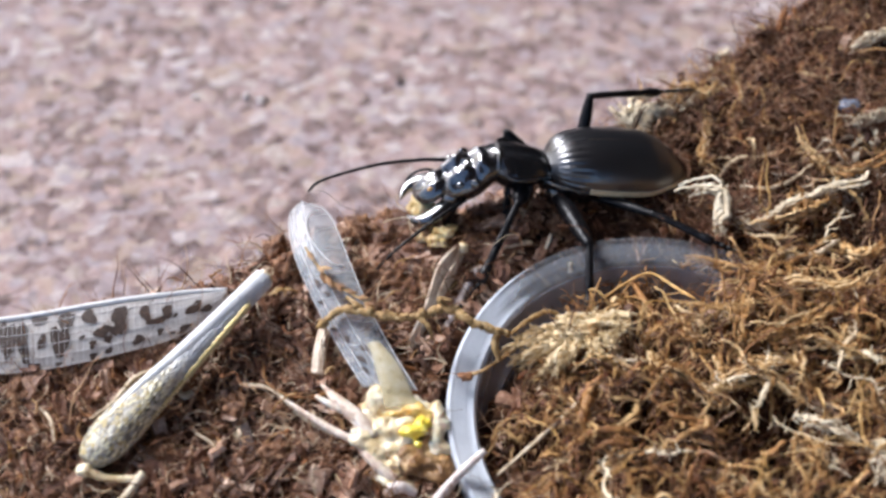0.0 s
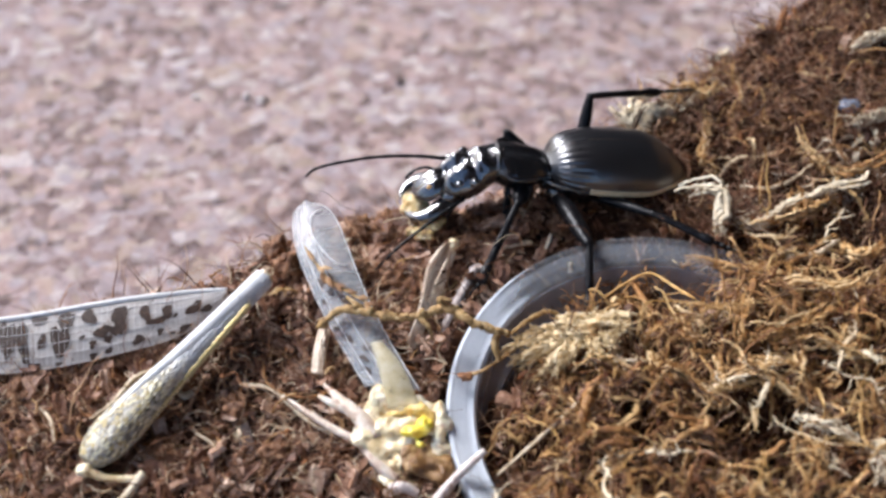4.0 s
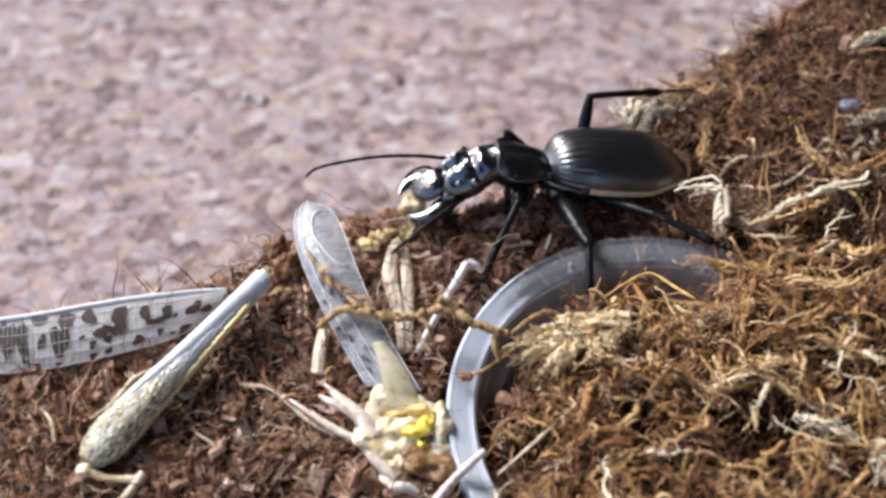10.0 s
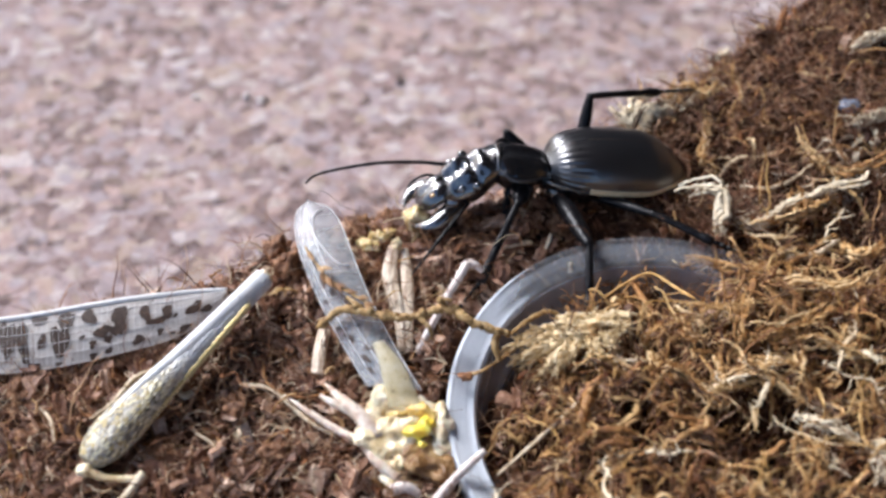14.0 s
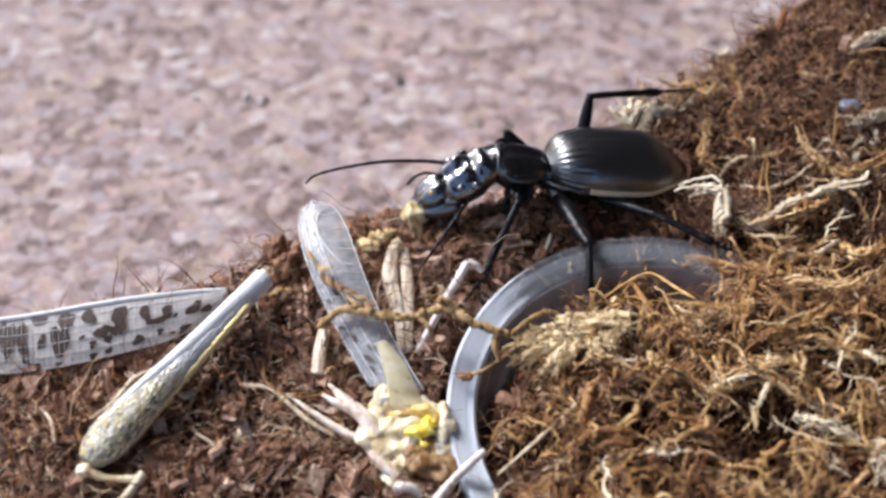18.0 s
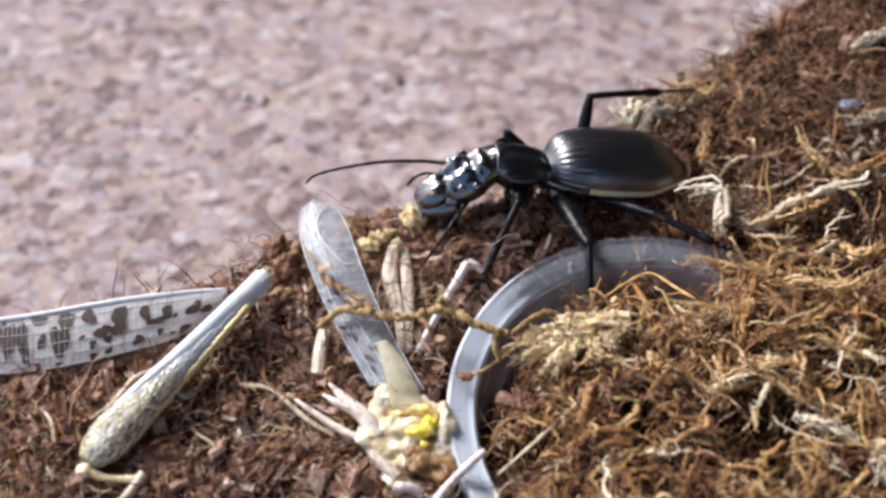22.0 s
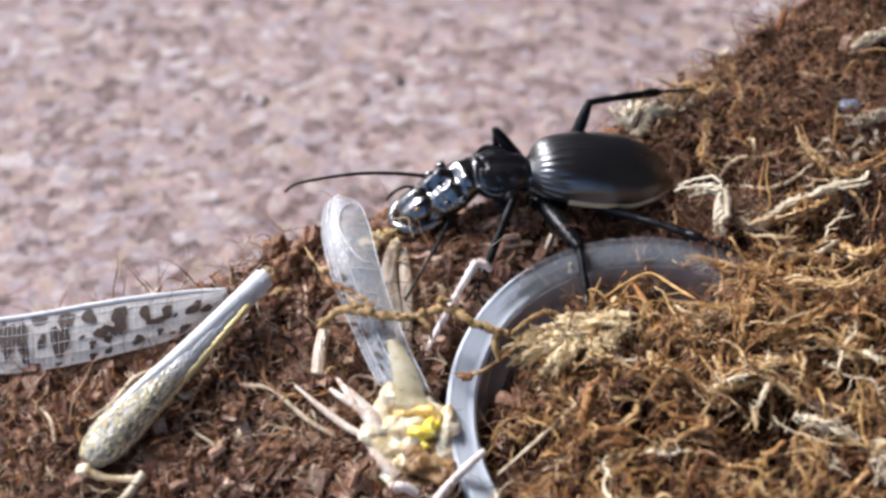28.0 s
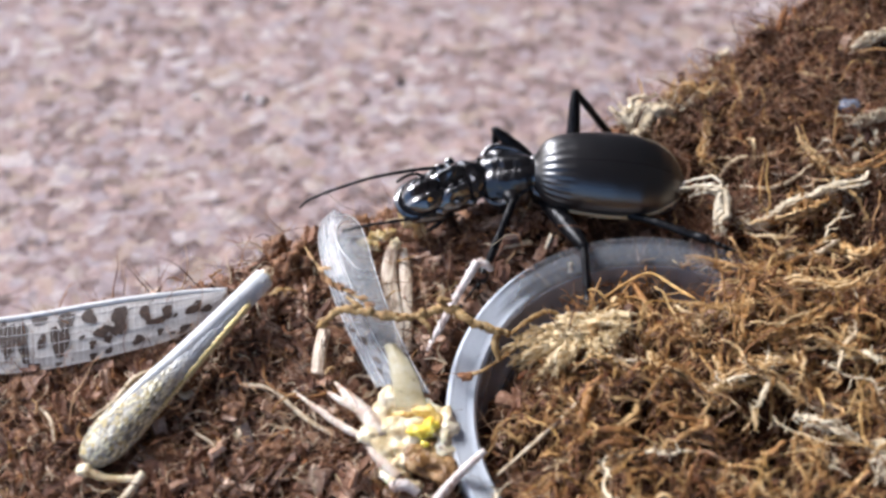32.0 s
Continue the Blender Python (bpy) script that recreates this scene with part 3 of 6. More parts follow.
build_fibres("coir_loose_hairs", 950, M_STRAW, (3, 11), 0.09, 0.24, 1.6, lambda x, y: chips_on(x, y) * (x < 12), 23, "thin pale loose coir hairs on the chips", sides=4, steps=14)


# ---- clear plastic dish ----
def build_dish():
    rim = [(26.6, 2.2), (26.9, 3.1), (27.2, 3.25), (27.45, 2.95), (27.8, 3.35), (28.1, 3.1), (28.5, 3.7), (28.9, 3.45), (29.3, 4.0), (29.7, 3.85), (30.2, 4.4), (30.6, 4.45), (30.9, 4.1),
           (31.0, 3.4), (31.0, 0.4), (30.4, 0.3), (30.3, 3.2), (29.6, 3.4), (28.2, 2.6), (26.9, 2.1), (26.6, 2.2)]
    side = [(26.6, 2.25), (26.3, 1.2), (25.9, -0.6), (25.4, -2.4), (24.6, -3.4), (24.0, -3.8), (24.2, -4.3), (25.2, -3.8), (26.0, -2.4), (26.45, -0.6), (26.8, 1.2), (26.85, 2.1)]
    bottom = [(0.0, -3.9), (12, -3.9), (24.0, -3.85), (24.1, -4.35), (12, -4.5), (0.0, -4.5)]
    n = 160

    def turned(rows):
        vs = [(r * math.cos(2 * math.pi * k / n), r * math.sin(2 * math.pi * k / n), z) for r, z in rows for k in range(n)]
        return vs, [(i * n + k, i * n + (k + 1) % n, (i + 1) * n + (k + 1) % n, (i + 1) * n + k) for i in range(len(rows) - 1) for k in range(n)]

    d = thing("plastic_dish", DISH[0], DISH[1], -3.1, 8.6, 0, 0)
    tagged(d, "shallow clear plastic dish with a grooved rim, half buried in coir", "dish")
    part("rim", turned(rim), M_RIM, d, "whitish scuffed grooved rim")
    part("side_wall", turned(side), M_HAZE, d, "cloudy bluish inner wall")
    part("dish_floor", turned(bottom), M_PLASTIC, d, "clear dish floor")
    part("mould_mark", tube([(0, 0, 0), (0.0, 0.3, 1.0), (0.0, 0.5, 1.9)], [0.35, 0.3, 0.35], 8, 0.4), M_WHITE, d, "small pale moulding mark", at=mm(-11.6, 25.6, 2.0))
    return d


build_dish()


# ---- the ground beetle; its own space: head towards -x, near side -y, in mm ----
# hip in the beetle's space; knee, shin end and the way of the foot in the place, at rest
LEGS = {
    "mid_near": ((1.5, -2.6, -3.2), (23.3, -6.4, 7.0), (22.2, -15.9, 2.6), (0.2, -1, -0.3)),
    "hind_near": ((6.5, -2.6, -3.6), (32.5, -0.5, 7.5), (41.8, -5.4, 7.0), (1, -0.4, -0.2)),
    "front_near": ((-4.5, -2.2, -2.0), (12.6, 1.5, 8.5), (5.8, -8.9, 1.5), (-0.6, -0.8, -0.2)),
    "mid_far": ((1.0, 2.6, -3.2), (10.3, 13.9, 13.0), (9.0, 13.1, 3.0), (-0.3, 1, -0.2)),
    "hind_far": ((6.5, 2.6, -3.6), (23.7, 21.2, 14.5), (36.7, 27.9, 10.0), (1, 0.1, 0.0)),
    "front_far": ((-4.5, 2.2, -2.0), (10.6, 6.2, 5.6), (9.2, 1.6, 1.5), (-1, -0.2, -0.2)),
}
# waist of the beetle at rest: place in mm and turns in degrees
REST = mm(16.8, 9.0, 9.5, 0, 10, 14)
REST_MM = Matrix.Translation((16.8, 9.0, 9.5)) @ REST.to_3x3().to_4x4()


def build_beetle():
    b = thing("ground_beetle", 0, 0, 0)
    tagged(b, "large glossy black ground beetle with cream wing-case margins, feeding", "beetle")
    LEN = 24.7
    ws = [(0, 2.2), (0.015, 3.3), (0.035, 4.2), (0.065, 5.0), (0.105, 5.65), (0.16, 6.2), (0.25, 6.75), (0.36, 7.1), (0.5, 7.3), (0.68, 7.15), (0.82, 6.4), (0.92, 4.9), (0.97, 3.2), (1, 0.8)]
    hs = [(0, 1.4), (0.015, 2.5), (0.035, 3.4), (0.065, 4.15), (0.105, 4.75), (0.16, 5.2), (0.25, 5.6), (0.36, 5.75), (0.5, 5.7), (0.68, 5.15), (0.82, 4.2), (0.92, 2.9), (0.97, 1.8), (1, 0.5)]
    dz = [(0, 0.3), (0.3, 0.0), (0.7, -0.4), (1, -1.6)]

    def at(k, u):
        return float(np.interp(u, [p[0] for p in k], [p[1] for p in k]))

    ws, hs, dz = [[(i / 120, sum(at(k, min(1, max(0, i / 120 + o))) for o in (-0.02, -0.01, 0, 0.01, 0.02)) / 5) for i in range(121)] for k in (ws, hs, dz)]

    def shell(side, u, v, out=0.0):
        a = v * math.pi / 2
        w, h = at(ws, u) + out, at(hs, u) + out
        rib = 0.07 * smooth(0.02, 0.07, u) * (1 - 0.985 * smooth(0.14, 0.27, u)) * math.cos(v * 7.5 * 2 * math.pi) * smooth(1.0, 0.9, u) * smooth(1.0, 0.88, v)
        return ((u * LEN - 0.3), side * (0.03 + w * math.sin(a) ** 0.92 + rib * math.sin(a)), at(dz, u) + h * math.copysign(abs(math.cos(a)) ** 0.9, math.cos(a)) + rib * math.cos(a))

    for side in (1, -1):
        g = surface(lambda u, v: shell(side, u ** 1.35, v), 84, 120)
        if side < 0:
            g = g[0], [f[::-1] for f in g[1]]
        e = part("wing_case", g, M_ELYTRA, b, "satin black wing case with fine lengthwise ribs")
        s = surface(lambda u, v: shell(side, 0.22 + 0.78 * u, 0.925 - 0.34 * smooth(0.5, 1.0, u) + 0.09 * v, 0.10), 50, 4)
        part("margin", thick(s, 0.12), M_CREAM, e, "cream edge stripe")
    part("abdomen", loft([(-1, 0, -0.5, 3, 0.6, 3), (3, 0, -0.3, 5.2, 0.5, 4.2), (10, 0, -0.4, 6.5, 0.5, 4.3), (17, 0, -0.9, 6.0, 0.4, 3.2), (22, 0, -1.8, 3.2, 0.3, 1.2), (24.2, 0, -2.2, 0.5, 0.1, 0.3)], 22, 24), M_BLACK, b)
    part("waist", loft([(2.5, 0, -0.4, 3.6, 1.6, 3.6), (0.5, 0, 0.2, 2.7, 1.6, 3.4), (-1.2, 0, 0.4, 2.4, 1.5, 3.2), (-3, 0, 0.4, 2.8, 1.2, 3.2)], 12, 20), M_BLACK, b)

    def dent(x, y):
        k = 0.16 * noise.noise(Vector((x * 0.9, y * 1.1, 3.0))) + 0.08 * noise.noise(Vector((x * 2.3, y * 2.3, 8.0)))
        return k - 0.3 * math.exp(-(y / 0.45) ** 2) + 0.22 * math.exp(-((abs(y) - 1.7) / 0.9) ** 2) - 0.3 * math.exp(-((abs(y) - 3.4) / 0.5) ** 2)

    pro = part("pronotum", loft([(0.2, 0, 0, 2.3, 1.5, 1.8), (-0.7, 0, 0.1, 3.0, 1.9, 3.2), (-2.4, 0, 0.2, 3.7, 2.1, 4.0), (-4.6, 0, 0.2, 4.5, 2.25, 4.2), (-6.4, 0, 0.2, 4.5, 2.2, 4.0), (-7.8, 0, 0.2, 3.8, 2.0, 3.5), (-8.6, 0, 0.1, 2.9, 1.8, 3.0)], 44, 48, relief=dent), M_SHIELD, b, "glossy heart-shaped neck shield")
    for side in (1, -1):
        part("side_rim", tube(spline([(-0.3, side * 2.9, 0.3), (-2.2, side * 4.0, 0.4), (-4.6, side * 5.0, 0.6), (-6.6, side * 4.8, 0.8), (-8.1, side * 3.4, 1.1)], 20), [0.15, 0.45, 0.55, 0.45, 0.15], 10, 0.6), M_BLACK, pro)
    part("collar", tube([(-8.3 - 0.15 * math.sin(a), 3.2 * math.cos(a), 0.3 + 2.2 * math.sin(a)) for a in np.linspace(0.1, math.pi - 0.1, 22)], 0.3, 8), M_BLACK, pro)

    for side in (1, -1):
        part("coxa", lump((2.0, 1.7, 2.2), 7 + side, 0.1, 2), M_BLACK, b, at=mm(-4.2, side * 2.0, -3.2))
        part("coxa", lump((2.2, 1.9, 2.2), 3 + side, 0.1, 2), M_BLACK, b, at=mm(1.6, side * 2.3, -3.0))
        part("coxa", lump((2.4, 2.0, 2.0), 5 + side, 0.1, 2), M_BLACK, b, at=mm(6.6, side * 2.5, -3.2))

    # head, from the neck joint
    def brow(x, y):
        k = math.exp(-((x + 6.2) / 2.6) ** 2)
        return k * (1.0 * math.exp(-((abs(y) - 1.8) / 0.75) ** 2) - 0.6 * math.exp(-(y / 0.7) ** 2)) + 0.14 * math.sin(x * 2.6 + 0.8 * y) * math.cos(y * 2.2) + 0.22 * noise.noise(Vector((x * 0.9, y * 0.9, 5.0))) + 0.12 * noise.noise(Vector((x * 2.1, y * 2.1, 9.0))) + 0.4 * math.exp(-((x + 2.0) / 0.7) ** 2) - 0.3 * math.exp(-((x + 3.6) / 0.5) ** 2)

    h = part("head", loft([(1.6, 0, 0, 2.6, 1.9, 2.8), (0, 0, 0, 3.1, 2.3, 3.3), (-2.4, 0, 0.1, 3.5, 2.3, 3.8), (-4.6, 0, 0, 4.2, 2.3, 4.2), (-7.0, 0, -0.2, 4.1, 2.1, 4.0), (-9.0, 0, -0.4, 3.5, 1.6, 3.2), (-10.3, 0, -0.6, 2.4, 0.9, 2.2)], 44, 44, relief=brow), M_BLACK, b, "glossy black head with two raised ridges")
    part("labrum", loft([(-8.6, 0, 0.2, 2.3, 1.3, 1.3), (-10.2, 0, 0.2, 2.9, 1.6, 1.6), (-12.0, 0, -0.1, 2.9, 1.5, 1.5), (-13.5, 0, -0.5, 2.2, 1.1, 1.1), (-14.3, 0, -0.8, 1.2, 0.5, 0.6), (-14.5, 0, -0.9, 0.3, 0.2, 0.3)], 26, 30, relief=lambda x, y: 0.3 * math.exp(-((abs(y) - 1.2) / 0.6) ** 2) - 0.3 * math.exp(-(y / 0.6) ** 2)), M_BLACK, h, "rounded glossy upper lip")
    part("lip_spot", lump((0.5, 0.45, 0.3), 3, 0.1, 2), M_AMBER, h, "small amber spot", at=mm(-11.4, -1.6, 1.35))
    for side in (1, -1):
        part("eye", lump((0.95, 0.7, 0.9), 1, 0.03, 3), M_BLACK, h, "bulging black eye", at=mm(-4.4, side * 3.9, 0.6))
        part("antenna_socket", lump((0.8, 0.6, 0.6), 2 + side, 0.12, 2), M_BLACK, h, at=mm(-6.8, side * 3.3, 1.1))
        part("jaw_root", lump((1.6, 1.1, 1.3), 5 + side, 0.1, 2), M_BLACK, h, at=mm(-8.9, side * 2.9, -1.1))
    part("palp", tube(spline([(-9.2, 2.3, 0.1), (-10.8, 3.3, 0.9), (-12.8, 3.6, 0.9), (-14.6, 3.3, 0.3)], 16), [0.3, 0.24, 0.26, 0.22, 0.3, 0.2], 8), M_LEG, h, "thin jointed palp")
    part("palp", tube(spline([(-7.2, -2.2, -1.8), (-8.6, -3.9, -2.3), (-10.4, -4.3, -3.6), (-11.2, -4.2, -4.8)], 16), [0.34, 0.26, 0.3, 0.22, 0.2], 8), M_LEG, h, "thin jointed palp")
    part("palp", tube(spline([(-8.4, -0.8, -2.0), (-9.6, -1.4, -3.6), (-10.2, -1.2, -5.2)], 12), [0.3, 0.24, 0.26, 0.2], 8), M_LEG, h, "thin jointed palp")
    jaws = []
    for side in (-1, 1):
        pts = spline([(0.8, -side * 0.3, 0), (-1.8, side * 0.9, 0), (-3.8, side * 1.5, 0), (-5.6, side * 1.2, 0.1), (-6.9, side * 0.0, 0.2), (-7.4, -side * 1.0, 0.3)], 28)
        jaws.append(part("mandible", tube(pts, [1.5, 1.6, 1.4, 1.05, 0.55, 0.08], 14, 0.8), M_BLACK, h, "curved glossy black jaw", at=mm(-9.2, side * 2.7, -2.0)))
    feelers = []
    for side, keys in ((1, [(0, 0, 0), (-4, 0.3, 0.6), (-10, 0.6, 0.9), (-16, 0.4, 0.6), (-20.5, 0, 0.0), (-22.3, -0.4, -1.2)]), (-1, [(0, 0, 0), (-4, -0.4, 1.3), (-9, -0.5, 1.8), (-14, -0.2, 1.2), (-18, 0, 0)])):
        p = spline(keys, 66)
        r = [0.29 - 0.13 * i / 65 + 0.07 * abs(math.cos(i / 6 * math.pi)) for i in range(66)]
        feelers.append(part("antenna", tube(p, r, 8), M_LEG, b, "long thin segmented feeler"))

    # legs: femur with a shin and foot under it, along +x
    legs = {}
    for name, (hip, knee, foot, ground_at) in LEGS.items():
        a = (Vector(knee) - REST_MM @ Vector(hip)).length
        c = (Vector(foot) - Vector(knee)).length
        k = {"hind_near": 0.62, "hind_far": 0.75, "mid_far": 0.75, "front_far": 0.8}.get(name, 1.0)
        fem = part("leg", join(tube(spline([(-0.6, 0, 0), (a * 0.12, 0, 0), (a * 0.4, 0, 0.15), (a * 0.8, 0, 0.05), (a * 1.02, 0, 0)], 18), [k * q for q in (0.9, 1.25, 1.55, 1.3, 0.75)], 14, 0.85), moved(lump((0.75, 0.7, 0.75), 4, 0.08, 2), Matrix.Translation((0, 0, 0)))), M_LEG, b, "glossy black leg")
        shin = part("shin", tube(spline([(-0.25, 0, 0), (c * 0.25, 0, 0.12), (c * 0.7, 0, 0.05), (c * 1.0, 0, 0)], 22), [0.62, 0.58, 0.66, 0.6, 0.72, 0.66, 0.9, 0.8], 10, 0.85), M_LEG, fem)
        bits = [tube([(1.15 * i, 0, 0), (1.15 * i + 0.5, 0, 0.06), (1.15 * i + 1.1, 0, 0)], [0.3, 0.42 - 0.03 * i, 0.28], 8) for i in range(5)]
        claws = [tube(spline([(5.6, 0, 0), (6.2, s * 0.35, 0.1), (6.6, s * 0.5, -0.25)], 6), [0.12, 0.09, 0.02], 5) for s in (1, -1)]
        toe = part("foot", join(*bits, *claws), M_LEG, fem)
        legs[name] = (fem, shin, toe, Vector(hip), a, c)
    return b, pro, h, jaws, feelers, legs


BEETLE, PRONOTUM, HEAD, JAWS, FEELERS, LEG_PARTS = build_beetle()


# ---- remains of a locust and litter on the coir ----
def at_place(name, p, label, category, group=""):
    t = thing(name, *p)
    tagged(t, label, category, group)
    t["p"] = p
    return t


def local(t, shape):
    p = t["p"]
    return [(x - p[0], y - p[1], z - p[2]) for x, y, z in shape[0]], shape[1]


def between(top, bottom, bulge=0.0, tip=0.0):
    """A sheet function between two edge curves; u runs along, v across."""
    a, b = spline(top, 60), spline(bottom, 60)

    def fn(u, v):
        s = min(59, max(0, u * 59))
        i = min(58, int(s))
        k = s - i
        p, q = a[i] * (1 - k) + a[i + 1] * k, b[i] * (1 - k) + b[i + 1] * k
        r = p * (1 - v) + q * v
        r = r + np.array((0, -0.4, 1.0)) * (bulge * math.sin(math.pi * min(1, max(0, v))))
        return r
    return fn


def blotch(fn, u, v, ru, rv, rng, lift=0.14):
    pts = []
    ph = rng.uniform(0, 6)
    for k in range(18):
        a = 2 * math.pi * k / 18
        s = 1 + 0.22 * math.sin(2 * a + ph) + 0.16 * math.sin(3 * a + 2 * ph) + rng.uniform(-0.12, 0.12)
        pts.append(fn(u + ru * s * math.cos(a), v + rv * s * math.sin(a)))
    n = np.cross(pts[6] - pts[0], pts[12] - pts[0])
    n /= np.linalg.norm(n) + 1e-9
    if n[2] < 0:
        n = -n
    c = fn(u, v) + n * lift
    vs = [tuple(c)] + [tuple(p + n * lift) for p in pts]
    return vs, [(0, 1 + k, 1 + (k + 1) % 18) for k in range(18)]


def build_spotted_wing():
    w = at_place("locust_wing", (-50.0, -18.6, 0.6), "torn pale locust forewing with dark brown blotches", "insect wing")
    fn = between([(-74.1, -21.3, 2.3), (-69.4, -19.8, 4.0), (-61.3, -18.2, 4.1), (-49.8, -15.6, 4.4), (-39.9, -13.6, 4.2), (-33.0, -12.5, 3.8)], [(-73.9, -23.0, 1.1), (-68.8, -26.1, 0.3), (-60.4, -25.9, 0.3), (-49.2, -23.1, 0.6), (-39.1, -19.2, 1.0), (-32.8, -13.5, 2.7)], 0.5)
    part("membrane", local(w, thick(surface(fn, 60, 14), 0.06)), M_WING, w, "papery translucent wing sheet")
    part("leading_vein", local(w, tube([fn(u, 0.0) for u in np.linspace(0.02, 1, 40)], [0.3, 0.42, 0.4, 0.3], 8)), M_VEIN, w, "thick pale leading vein")
    for v0, v1 in ((0.14, 0.2), (0.3, 0.42), (0.52, 0.66), (0.74, 0.84), (0.98, 0.98)):
        part("vein", local(w, tube([fn(u, v0 + (v1 - v0) * u) + np.array((0, -0.06, 0.10)) for u in np.linspace(0.02, 0.98, 40)], 0.055, 5)), M_VEIN, w)
    for u in np.linspace(0.04, 0.97, 64):
        part("cross_vein", local(w, tube([fn(u, v) + np.array((0, -0.05, 0.09)) for v in np.linspace(0.1, 0.95, 8)], 0.032, 4)), M_VEIN, w)
    rng = random.Random(8)
    for u, v, ru, rv in ((0.32, 0.38, 0.025, 0.42), (0.37, 0.47, 0.021, 0.33), (0.415, 0.12, 0.019, 0.11), (0.425, 0.52, 0.012, 0.13), (0.47, 0.57, 0.02, 0.33), (0.485, 0.23, 0.023, 0.15), (0.54, 0.23, 0.019, 0.13), (0.575, 0.55, 0.019, 0.12),
                         (0.55, 0.73, 0.01, 0.06), (0.59, 0.70, 0.009, 0.08), (0.62, 0.38, 0.024, 0.23), (0.61, 0.57, 0.014, 0.11), (0.69, 0.35, 0.017, 0.14), (0.725, 0.55, 0.029, 0.09), (0.755, 0.40, 0.019, 0.13), (0.85, 0.50, 0.029, 0.17),
                         (0.9, 0.70, 0.03, 0.11), (0.67, 0.83, 0.017, 0.08), (0.59, 0.90, 0.009, 0.06), (0.55, 0.93, 0.011, 0.05), (0.465, 0.95, 0.011, 0.035), (0.73, 0.78, 0.011, 0.055), (0.765, 0.88, 0.007, 0.035), (0.78, 0.53, 0.007, 0.05),
                         (0.805, 0.88, 0.024, 0.07), (0.525, 0.58, 0.007, 0.04), (0.4, 0.90, 0.015, 0.04), (0.235, 0.40, 0.028, 0.38), (0.15, 0.45, 0.03, 0.36)):
        part("spot", local(w, blotch(fn, u, v, ru, rv, rng, 0.12 if u < 0.5 else 0.18)), M_SPOT, w)


def scale_material():
    """Silvery cuticle with rows of gold and grey scales towards the thick end (x is the thigh's axis)."""
    m = material("femur_scales", [(0.48, 0.49, 0.50), (0.68, 0.69, 0.70), (0.82, 0.82, 0.81)], 250, 0.28, 0.1, 1800, spec=0.6)
    nt = m.node_tree
    N, L = nt.nodes.new, nt.links.new
    bs = nt.nodes["Principled BSDF"]
    smooth_color = bs.inputs["Base Color"].links[0].from_socket
    tc = N("ShaderNodeTexCoord")
    mp = N("ShaderNodeMapping")
    mp.inputs["Scale"].default_value = (0.55, 1.0, 1.0)
    mp.inputs["Rotation"].default_value = (0, 0, 0.5)
    L(tc.outputs["Object"], mp.inputs["Vector"])
    vo = N("ShaderNodeTexVoronoi")
    vo.inputs["Scale"].default_value = 2500
    vo.inputs["Randomness"].default_value = 0.6
    L(mp.outputs["Vector"], vo.inputs["Vector"])
    sep = N("ShaderNodeSeparateColor")
    L(vo.outputs["Color"], sep.inputs["Color"])
    ramp = N("ShaderNodeValToRGB")
    els = ramp.color_ramp.elements
    tones = [(0.0, (0.15, 0.12, 0.07)), (0.3, (0.40, 0.38, 0.33)), (0.55, (0.52, 0.40, 0.16)), (0.78, (0.66, 0.62, 0.52)), (1.0, (0.92, 0.84, 0.52))]
    while len(els) < len(tones):
        els.new(0.5)
    for el, (p, c) in zip(els, tones):
        el.position, el.color = p, (*c, 1)
    L(sep.outputs["Red"], ramp.inputs["Fac"])
    sx = N("ShaderNodeSeparateXYZ")
    L(tc.outputs["Object"], sx.inputs["Vector"])
    mr = N("ShaderNodeMapRange")
    mr.inputs["From Min"].default_value, mr.inputs["From Max"].default_value = 0.019, 0.012
    L(sx.outputs["X"], mr.inputs["Value"])
    mx = N("ShaderNodeMix")
    mx.data_type = "RGBA"
    L(mr.outputs["Result"], mx.inputs["Factor"])
    L(smooth_color, mx.inputs["A"])
    L(ramp.outputs["Color"], mx.inputs["B"])
    L(mx.outputs["Result"], bs.inputs["Base Color"])
    bp = N("ShaderNodeBump")
    bp.inputs["Distance"].default_value = 0.00025
    bp.inputs["Strength"].default_value = 0.9
    bp.invert = True
    L(vo.outputs["Distance"], bp.inputs["Height"])
    L(bp.outputs["Normal"], bs.inputs["Normal"])
    return m


def aligned(a, b, up=(0, 0, 1)):
    """The matrix, in mm, whose x runs from a to b."""
    a, b = Vector(a), Vector(b)
    x = (b - a).normalized()
    y = Vector(up).cross(x).normalized()
    z = x.cross(y)
    m = Matrix((x, y, z)).transposed().to_4x4()
    m.translation = a
    return m


